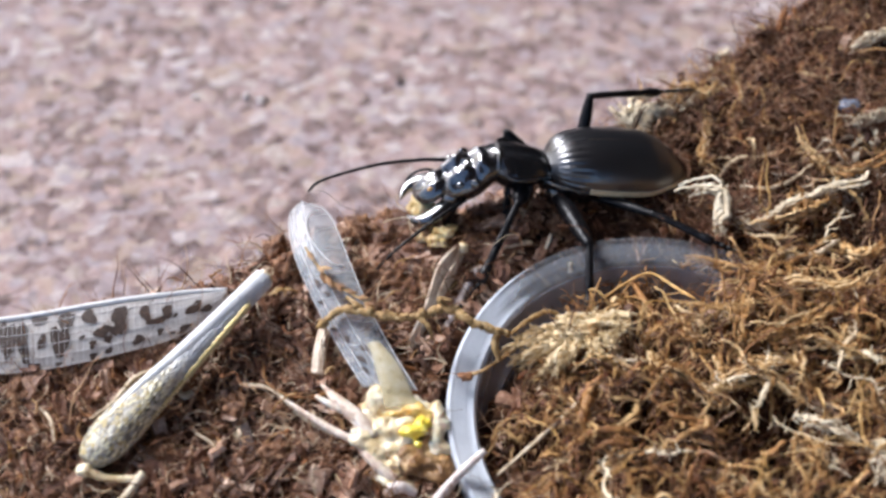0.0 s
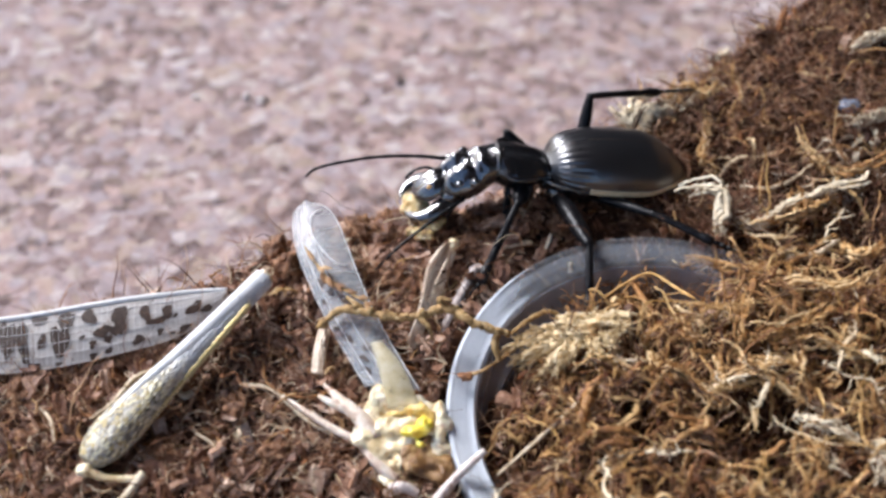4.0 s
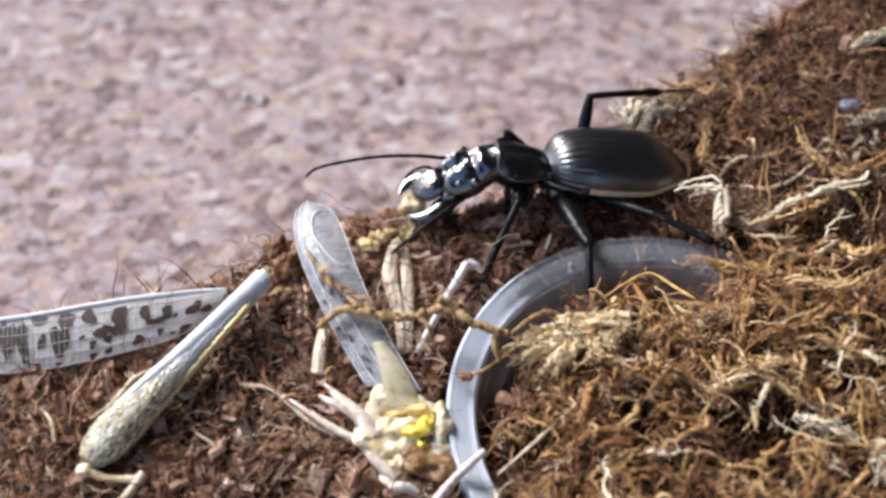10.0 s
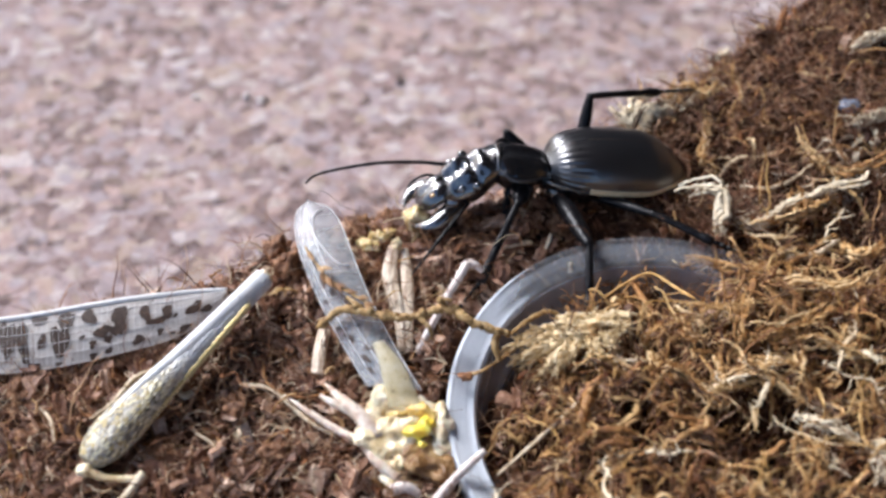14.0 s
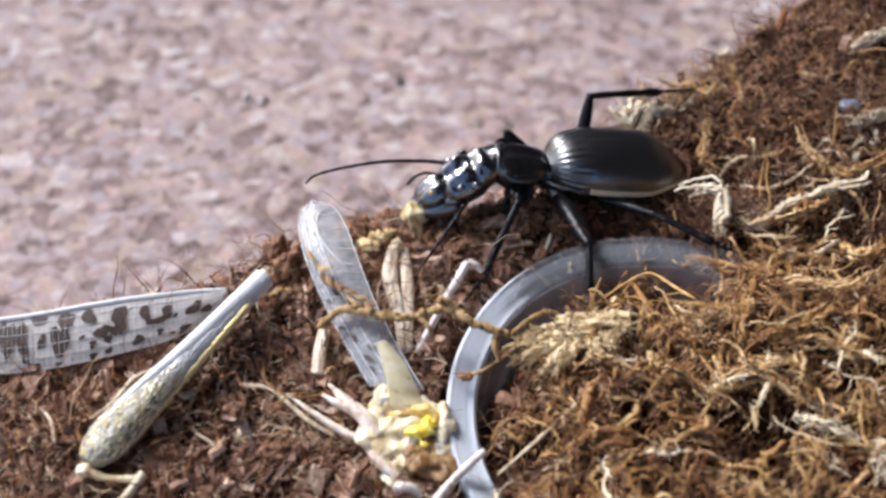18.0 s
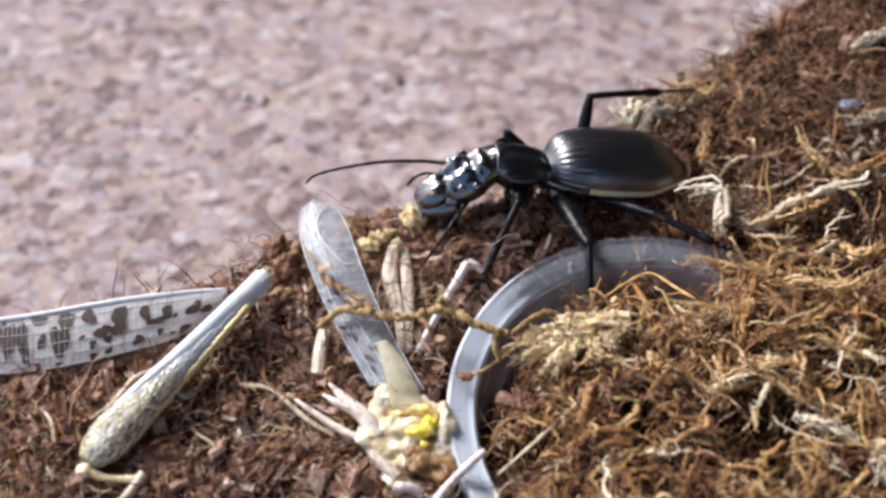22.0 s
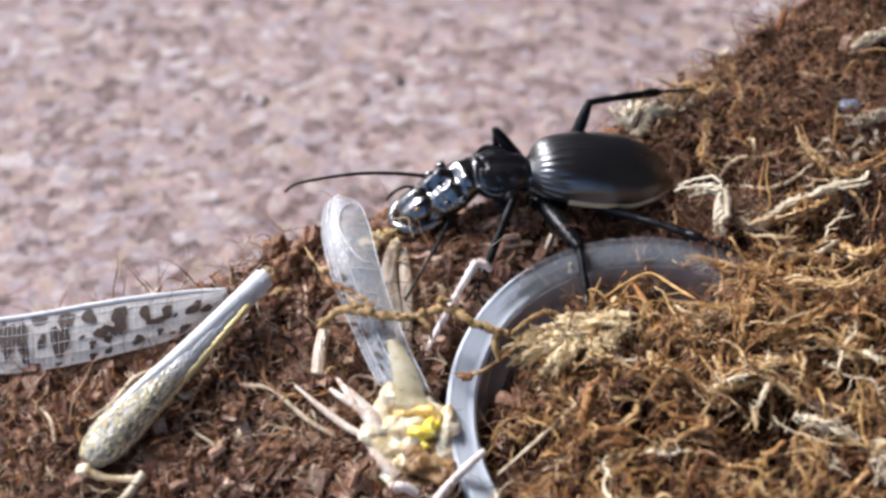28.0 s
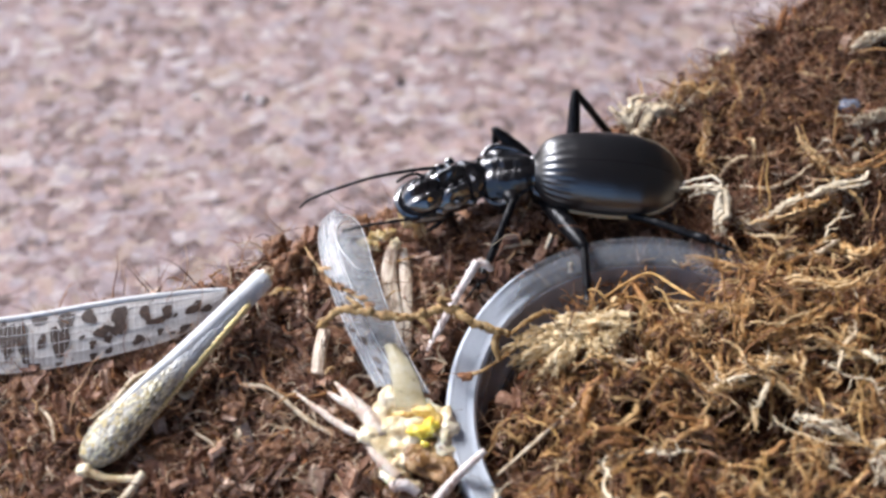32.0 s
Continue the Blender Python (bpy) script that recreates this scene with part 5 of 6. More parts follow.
def build_litter():
    S = strand
    S("bleached_strand", [(48.6, -39.1, 6.3), (51.4, -40.7, 7.2), (54.2, -42.0, 7.1), (57.2, -43.9, 6.1)], [0.35, 0.5, 0.65, 0.3], M_WHITE, "whitish frayed fibre strand lying on the coir", seed=2, group="bleached strands")
    S("bleached_strand", [(57.5, -44.4, 5.5), (58.9, -45.3, 6.6), (61.9, -46.2, 6.1)], [0.7, 0.9, 0.6], M_WHITE, "broad whitish frayed fibre strand", seed=3, group="bleached strands", wob=0.4)
    S("bleached_strand", [(58.2, -48.6, 5.0), (59.2, -47.7, 6.3), (61.4, -48.8, 5.8)], [0.4, 0.6, 0.5], M_WHITE, "short whitish frayed fibre strand", seed=13, group="bleached strands", wob=0.4)
    S("bleached_strand", [(38.2, 5.7, 7.0), (41.3, 5.7, 8.0), (44.0, 5.0, 8.5), (44.3, 2.1, 7.5), (43.7, 0.2, 6.0), (44.7, -1.8, 4.5)], [0.3, 0.55, 0.75, 0.85, 0.6, 0.3], M_WHITE, "bent cream shredded fibre beside the beetle", seed=4, group="bleached strands", wob=0.35)
    S("bleached_strand", [(30.3, 24.2, 7.8), (32.6, 22.8, 7.7), (35.3, 26.0, 8.2), (38.8, 27.2, 8.2)], [1.2, 1.5, 1.2, 0.5], M_WHITE, "thick pale shred under a hind foot", seed=5, group="bleached strands", wob=0.4)
    S("bleached_strand", [(44.6, 26.2, 7.4), (44.3, 20.3, 7.4), (43.1, 15.7, 6.3), (44.7, 13.6, 5.4)], [0.45, 0.4, 0.4, 0.3], M_PALE, "thin tan fibre hanging down the slope", seed=6, group="bleached strands")
    S("bleached_strand", [(48.8, 10.1, 4.7), (51.6, 8.4, 5.6), (55.6, 8.6, 6.5), (60.8, 12.5, 7.3)], [0.35, 0.4, 0.4, 0.2], M_STRAW, "curved tan fibre strand", seed=7, group="bleached strands")
    S("bleached_strand", [(62.2, 12.3, 6.9), (65.8, 10.1, 7.6), (70.1, 11.7, 8.7), (75.5, 14.3, 9.6)], [0.4, 0.7, 0.6, 0.5], M_PALE, "long pale fibre strand over the slope", seed=8, group="bleached strands")
    S("bleached_strand", [(67.5, 19.9, 9.5), (70.8, 19.5, 11.1), (75.7, 21.3, 11.8)], [0.3, 0.45, 0.3], M_WHITE, "straight whitish fibre on the slope", seed=9, group="bleached strands")
    S("bleached_strand", [(46.6, 1.2, 4.1), (51.8, 1.1, 5.2), (57.3, 2.3, 6.1), (61.8, 5.2, 6.4)], [0.5, 0.75, 0.85, 0.4], M_PALE, "frayed tan strand on the coir", seed=21, group="bleached strands", wob=0.35)
    S("bleached_strand", [(53.8, -5.0, 3.2), (57.7, -6.1, 4.8), (62.4, -2.7, 4.7)], [0.5, 0.6, 0.4], M_STRAW, "smooth tan strand on the coir", seed=22, group="bleached strands", wob=0.2)
    S("fibre_stick", [(10.5, -24.3, 3.5), (7.9, -26.8, 3.7), (5.4, -28.6, 3.5), (3.9, -28.9, 3.1)], [0.3, 0.28, 0.3, 0.2], M_TWIG, "thin brown tendril over the dish rim", "stick", seed=41, wob=0.08)
    S("fibre_stick", [(10.0, -23.1, 5.6), (12.2, -21.0, 5.8), (15.2, -18.8, 5.6), (17.4, -18.4, 4.6)], [0.3, 0.4, 0.4, 0.3], M_TWIG, "arched brown tendril over the dish", "stick", seed=42, wob=0.08)
    S("fibre_stick", [(29.3, -10.3, 3.0), (30.2, -15.6, 4.9), (31.2, -21.0, 6.8)], [0.35, 0.55, 0.35], M_FIBRE, "bent rusty fibre stem in the dish", "stick", seed=43, wob=0.1)
    S("bleached_strand", [(18.8, -24.7, 2.2), (23.8, -29.8, 7.2), (26.8, -30.6, 8.4), (30.5, -30.5, 7.8)], [0.2, 0.3, 0.3, 0.2], M_STRAW, "long thin straw-coloured fibre", seed=44, group="bleached strands", wob=0.08)
    S("bleached_strand", [(30.0, -30.7, 8.3), (33.2, -32.9, 9.0), (36.5, -35.8, 8.2), (40.2, -38.2, 6.9)], [0.4, 0.55, 0.5, 0.3], M_PALE, "frayed tan strand running down the mat", seed=45, group="bleached strands", wob=0.3)
    S("bleached_strand", [(43.3, -26.9, 8.7), (46.6, -27.1, 10.2), (51.3, -25.6, 10.3), (56.2, -21.8, 9.8)], [0.45, 0.65, 0.6, 0.35], M_PALE, "forked tan strand across the mat", seed=46, group="bleached strands", wob=0.35)
    S("bleached_strand", [(49.7, -27.4, 8.1), (53.1, -27.6, 9.5), (57.2, -29.3, 9.1), (62.1, -30.3, 7.8)], [0.35, 0.6, 0.5, 0.3], M_PALE, "pale frayed strand across the mat", seed=47, group="bleached strands", wob=0.35)
    S("bleached_strand", [(35.9, -6.6, 2.9), (41.1, -6.6, 3.9), (45.9, -11.8, 7.1), (51.1, -8.6, 5.1)], [0.35, 0.5, 0.55, 0.3], M_PALE, "tan strand behind the dish", seed=48, group="bleached strands", wob=0.3)
    S("bleached_strand", [(47.9, -18.3, 9.0), (52.8, -17.5, 10.6), (57.5, -18.2, 10.7), (65.7, -13.4, 8.8)], [0.35, 0.6, 0.6, 0.4], M_PALE, "ragged tan strand on the mat", seed=49, group="bleached strands", wob=0.4)
    S("bleached_strand", [(28.7, -36.0, 7.2), (31.4, -39.9, 7.8), (35.1, -40.8, 7.7), (38.9, -42.3, 6.5)], [0.3, 0.45, 0.45, 0.3], M_FIBRE, "rusty strand on the mat", seed=50, group="bleached strands", wob=0.3)
    S("bleached_strand", [(38.7, 29.1, 7.0), (42.0, 30.2, 8.6), (45.2, 28.9, 9.0), (48.4, 31.4, 9.5)], [0.3, 0.5, 0.45, 0.3], M_PALE, "frayed pale shred along the crest", seed=51, group="bleached strands", wob=0.4)
    S("bleached_strand", [(31.0, 23.7, 5.8), (33.4, 25.8, 7.2), (36.2, 24.9, 7.3), (40.3, 26.4, 7.3)], [0.8, 1.4, 1.1, 0.4], M_WHITE, "whitish shred on the crest", seed=52, group="bleached strands", wob=0.4)
    S("bleached_strand", [(46.7, 2.1, 4.2), (50.8, 0.7, 5.1), (55.5, 3.8, 6.4), (60.3, 6.0, 6.8), (66.4, 7.9, 7.6), (72.6, 10.6, 8.4)], [0.35, 0.5, 0.6, 0.45, 0.55, 0.45], M_WHITE, "broad frayed cream strand along the slope's foot", seed=60, group="bleached strands", wob=0.5)
    S("bleached_strand", [(59.2, 18.1, 8.6), (60.7, 13.3, 8.5), (62.6, 10.8, 7.6)], [0.3, 0.5, 0.4], M_PALE, "short frayed tan strand on the slope", seed=61, group="bleached strands", wob=0.4)
    S("bleached_strand", [(70.0, 34.3, 13.9), (73.4, 35.6, 15.4), (77.7, 37.0, 15.2)], [0.5, 0.9, 0.7], M_WHITE, "frayed cream strand high on the slope", seed=62, group="bleached strands", wob=0.4)
    S("bleached_strand", [(56.5, 7.4, 5.7), (56.8, 3.8, 6.3), (55.9, 1.0, 4.9)], [0.5, 1.0, 0.6], M_PALE, "tan shred hanging from a cream strand", seed=63, group="bleached strands", wob=0.4)
    S("bleached_strand", [(62.2, -2.4, 3.7), (64.4, -7.0, 5.6), (69.8, -4.0, 4.1)], [0.5, 0.8, 0.6], M_PALE, "tan shred at the mat's upper edge", seed=64, group="bleached strands", wob=0.4)
    S("fibre_stick", [(7.6, -43.2, -1.5), (13.0, -40.5, 2.9), (18.8, -37.0, 7.0)], [0.28, 0.3, 0.25], M_STRAW, "thin straight tan stick on the fibres", "stick", seed=10, wob=0.05)
    S("fibre_stick", [(23.9, -14.2, 3.1), (28.3, -11.2, 4.0), (31.9, -9.7, 4.4), (34.9, -12.7, 4.9), (37.1, -18.1, 7.8)], [0.16, 0.24, 0.28, 0.24, 0.18], M_GOLD, "bent tan stem fork on the fibres", "stick", seed=11, wob=0.05)
    S("fibre_stick", [(44.4, -17.1, 8.4), (42.7, -23.8, 10.1), (42.2, -27.9, 8.1)], [0.6, 0.75, 0.6], M_PALE, "upright yellow-tan stalk bit", "stick", seed=12, wob=0.2)
    S("fibre_stick", [(35.3, -21.9, 8.0), (35.2, -26.4, 9.4), (37.1, -27.5, 8.7)], [0.3, 0.5, 0.45], M_PALE, "small curved tan stalk on the fibres", "stick", seed=14, wob=0.1)
    S("fibre_stick", [(18.2, -43.0, 5.0), (20.4, -42.4, 7.3), (24.2, -42.4, 7.7), (26.6, -42.4, 6.7)], [0.3, 0.5, 0.5, 0.35], M_FIBRE, "curved golden fibre loop", "stick", seed=15, wob=0.1)
    S("fibre_stick", [(20.4, -44.1, 5.8), (22.9, -44.0, 7.3), (25.6, -44.3, 6.9)], [0.3, 0.45, 0.3], M_FIBRE, "curved golden fibre loop", "stick", seed=16, wob=0.1)
    S("fibre_stick", [(19.3, -43.9, 5.4), (19.1, -39.7, 6.9), (20.5, -36.1, 7.4), (20.3, -34.3, 6.4)], [0.4, 0.7, 0.8, 0.4], M_FIBRE, "upright rusty fibre flake", "stick", seed=17, wob=0.2)
    S("fibre_stick", [(35.9, -35.0, 7.3), (40.6, -34.0, 8.8), (44.3, -33.1, 8.7), (48.4, -35.3, 7.7), (49.3, -36.8, 6.7)], [0.5, 0.85, 0.8, 0.7, 0.4], M_PALE, "arched tan fibre bundle over a hollow", "stick", seed=18, wob=0.3)
    S("fibre_stick", [(49.5, -43.2, 6.4), (50.3, -47.0, 6.6), (51.5, -49.5, 5.5)], [0.4, 0.8, 0.5], M_PALE, "flat tan flake on the coir", "stick", seed=19, wob=0.2)
    S("straw_bit", [(-17.9, -18.9, 1.6), (-18.3, -22.7, 1.4), (-18.5, -26.4, 0.3)], [0.95, 1.0, 1.05], M_SHELL, "short flat cut straw bit", "straw", flat=0.35, wob=0.05, seed=20)
    S("straw_bit", [(9.0, -2.7, 2.9), (10.8, -2.1, 3.2), (14.2, -1.1, 2.7)], [0.4, 0.75, 0.4], M_STRAW, "narrow pale husk beneath the beetle", "straw", flat=0.6, wob=0.05, seed=23)
    S("straw_bit", [(16.3, -2.3, 2.4), (16.9, -1.3, 3.3), (17.2, -0.3, 3.6)], [0.3, 0.35, 0.25], M_WHITE, "tiny white sliver by the dish", "straw", wob=0.05, seed=24)
    S("straw_bit", [(-39.2, -29.1, -0.1), (-37.4, -30.3, 0.1), (-36.0, -28.9, 0.1)], [0.4, 0.6, 0.4], M_WHITE, "small pale flake beside the severed leg", "straw", wob=0.05, seed=25)
    S("straw_bit", [(-50.9, -33.7, -1.1), (-47.8, -31.6, 0.2), (-45.3, -28.1, 1.2), (-42.8, -26.0, 0.8)], [0.3, 0.4, 0.4, 0.3], M_STRAW, "curled pale fibre beside the severed leg", "straw", wob=0.1, seed=26)
    S("straw_bit", [(-35.6, -35.7, -1.5), (-32.9, -38.0, -1.1), (-30.7, -39.8, -1.7)], [0.2, 0.3, 0.2], M_STRAW, "thin tan fibre on coir chips", "straw", wob=0.05, seed=27)
    S("straw_bit", [(-58.7, -31.5, -1.0), (-56.4, -34.4, -0.5), (-55.3, -37.8, -1.3)], [0.2, 0.3, 0.25], M_STRAW, "thin curved tan fibre on coir chips", "straw", wob=0.05, seed=28)
    S("straw_bit", [(-26.9, -23.7, 0.0), (-25.6, -28.3, 0.3), (-20.9, -30.7, 0.1), (-15.2, -29.1, -0.1)], [0.2, 0.25, 0.25, 0.2], M_FIBRE, "long curved brown root hair", "straw", wob=0.05, seed=29)
    S("straw_bit", [(-29.9, -27.7, -0.4), (-25.1, -29.1, 0.0), (-19.8, -34.1, -0.3), (-15.7, -36.7, -0.9)], [0.3, 0.35, 0.45, 0.3], M_STRAW, "long tan fibre on coir chips", "straw", wob=0.05, seed=30)


M_CLOD = material("clod_soil", [(0.02, 0.008, 0.004), (0.11, 0.045, 0.018), (0.27, 0.13, 0.06), (0.52, 0.34, 0.20)], 600, 0.6, 0.9, 700, spec=0.35)


def build_clods():
    spots = (((-4.2, 4.6, 1.3), (3.2, 2.0, 1.4)), ((-23.1, -5.8, 1.5), (3.4, 3.0, 3.2)), ((-26.3, -1.5, 1.7), (2.2, 1.8, 1.8)), ((-13.1, 2.1, 2.2), (2.6, 2.0, 1.8)), ((-8.7, 5.3, 1.6), (2.2, 1.6, 1.2)), ((-2.1, -6.1, 0.6), (3.0, 2.2, 1.6)),
             ((5.4, 5.6, 1.4), (3.2, 2.0, 1.4)), ((1.5, -0.5, 0.6), (3.0, 2.4, 1.5)), ((7.8, -0.4, 1.8), (2.4, 1.8, 1.6)), ((-7.4, -8.3, 0.9), (2.6, 2.2, 1.8)), ((-12.8, -6.1, 1.2), (2.4, 2.0, 1.8)), ((-19.7, -10.6, 0.8), (2.6, 2.4, 2.0)), ((13.8, 2.9, 2.4), (3.0, 1.8, 1.8)), ((18.8, 3.5, 2.4), (2.4, 1.8, 1.8)),
             ((-40.2, -38.5, -2.4), (2.2, 1.8, 1.5)), ((-23.7, -38.5, -2.4), (2.2, 1.6, 1.4)), ((-38.3, -43.8, -3.0), (2.2, 1.6, 1.4)), ((-58.9, -35.7, -2.1), (2.6, 2.0, 1.6)), ((-62.8, -28.1, -1.2), (2.2, 1.8, 1.4)), ((-30.0, -31.0, -1.6), (2.4, 1.8, 1.5)))
    for i, (p, r) in enumerate(spots):
        ob = part("soil_clod", lump(r, i + 11, 0.32, 4, 1.9), M_CLOD, at=mm(*p, 0, 0, 37 * i))
        tagged(ob, "crumbly reddish brown clod of coir", "clod", "coir clods")
    for i, (p, r) in enumerate((((-11.5, -2.9, 3.5), (1.6, 1.1, 0.9)), ((-10.0, -1.4, 4.1), (1.5, 1.0, 1.0)), ((-8.5, -0.3, 4.0), (0.9, 0.8, 0.7)), ((-12.8, -1.7, 3.1), (0.9, 0.7, 0.6)))):
        CRUMBS.append(part("food_crumb", lump(r, i + 40, 0.4, 3, 1.8), M_MORSEL, at=mm(*p)))
        tagged(CRUMBS[-1], "creamy yellow crumb of chewed locust flesh", "crumb", "food crumbs")
    flake = part("husk_flake", lump((1.1, 0.8, 0.5), 77, 0.35, 3, 1.4), material("rust_husk", [(0.16, 0.06, 0.02), (0.32, 0.14, 0.05)], 700, 0.6, 0.2, 2000), at=mm(*(3.4, -29.1, 3.0)))
    tagged(flake, "small rusty husk flake at a tendril's tip", "flake")
    bead = part("clear_bead", lump((1.6, 1.3, 1.2), 9, 0.3, 3), M_BEAD, at=mm(*(68.3, 23.4, 10.3)))
    tagged(bead, "clear glassy droplet resting on the fibres", "droplet")
    for i, (p, r, m) in enumerate((((-59.3, 100.8, -49.4), 0.8, M_GRIT), ((-43.6, 99.3, -49.3), 1.0, M_GRIT), ((-47.0, 101.0, -49.2), 1.0, M_GRIT), ((-42.6, 100.3, -49.5), 0.7, M_SPOT), ((-10.4, 107.1, -49.4), 1.0, M_SPOT))):
        g = part("grit_grain", lump((r, r * 0.8, r * 0.7), i + 60, 0.3, 2), m, at=mm(*p))
        tagged(g, "tiny glinting grain on the stone" if m is M_GRIT else "tiny dark crumb on the stone", "grit", "grit grains")


def build_flakes():
    rng = random.Random(77)
    mats = [M_STRAW, material("light_husk", [(0.30, 0.15, 0.07), (0.50, 0.31, 0.17), (0.68, 0.50, 0.33)], 700, 0.55, 0.25, 1600)]
    for i, p in enumerate(((-1.1, -1.2, 1.8), (2.6, 2.6, 2.1), (4.9, -3.0, 1.6), (7.3, 1.8, 2.1), (10.4, -4.1, 1.5), (14.9, 2.1, 2.2), (18.3, 0.8, 1.9), (-3.8, -4.1, 1.5), (-10.4, -5.1, 1.4), (-15.0, -1.6, 1.8), (-17.8, -5.1, 1.5), (8.5, -6.0, 1.3), (12.7, -2.5, 1.6), (-7.3, -13.6, 0.5), (-11.0, -20.1, -0.3), (-14.7, -23.2, -0.6), (-24.6, -14.9, 0.3), (-28.4, -19.1, -0.2), (-32.9, -23.2, -0.6), (-35.7, -32.0, -1.6), (-29.6, -35.8, -2.0), (-42.6, -41.3, -2.6), (-54.8, -31.1, -1.5), (-59.7, -39.5, -2.4), (-19.5, -41.3, -2.6), (-25.2, -29.2, -1.3))):
        a, b = rng.uniform(0.7, 1.7), rng.uniform(0.35, 0.7)
        ob = part("husk_flake", lump((a, b, 0.22), i + 90, 0.3, 3, 1.4), mats[i % 2], at=mm(*p, rng.gauss(0, 18), rng.gauss(0, 18), rng.uniform(0, 180)))
        tagged(ob, "thin pale husk flake lying on dark coir" if i % 2 == 0 else "thin tan husk flake lying on dark coir", "flake", "husk flakes")


CRUMBS = []
build_spotted_wing()
build_hind_leg()
REMAINS = build_remains()
build_leg_fragment()
STALK = build_stalk()
SHIN = build_spiny_shin()
build_twig()
build_sprig()
build_tuft()
build_litter()
build_clods()
build_flakes()
MORSEL = thing("food_morsel", 0, 0, 0)
tagged(MORSEL, "soft cream and amber morsel held in the beetle's jaws", "food")
part("chewed_lump", lump((2.2, 2.5, 1.9), 31, 0.2, 4, 1.2), M_MORSEL, MORSEL)
part("skin_flap", thick(surface(lambda u, v: (-0.6 + 2.4 * v + 0.3 * math.sin(5 * u), -0.8 - 1.8 * u + 0.4 * math.sin(4 * v), -0.8 - 3.6 * u - 0.7 * math.sin(3 * v)), 12, 10), 0.25), M_MORSEL, MORSEL, "hanging torn translucent skin")


# ---- what moves ----
def two_link(hip, foot, a, c, hint):
    """The knee of a two-part leg that bends towards hint."""
    d = foot - hip
    n = min(d.length, (a + c) * 0.999)
    x = d.normalized()
    k = (n * n + a * a - c * c) / (2 * n)
    h = math.sqrt(max(0.0, a * a - k * k))
    up = hint - hip
    up = (up - x * up.dot(x)).normalized()
    return hip + x * k + up * h


# beetle's waist: seconds, place in mm, turns in degrees
BODY = [(0, 16.8, 9.0, 9.5, 0, 10, 14), (25.2, 16.8, 9.0, 9.5, 0, 10, 14), (25.5, 17.0, 8.9, 9.4, 1, 10, 14), (27.5, 14.4, 8.6, 8.9, 7, 8, 10), (28, 14.0, 8.6, 8.8, 7, 8, 9), (29, 14.4, 8.7, 8.9, 7, 8, 9),
        (30, 14.4, 8.7, 8.9, 7, 8, 10), (30.5, 15.1, 9.0, 9.2, 6, 8, 11), (31.5, 15.1, 9.0, 9.2, 6, 8, 11), (31.8, 14.8, 8.4, 9.3, 13, 6, 6), (32, 14.8, 7.6, 9.6, 22, 4, 1)]
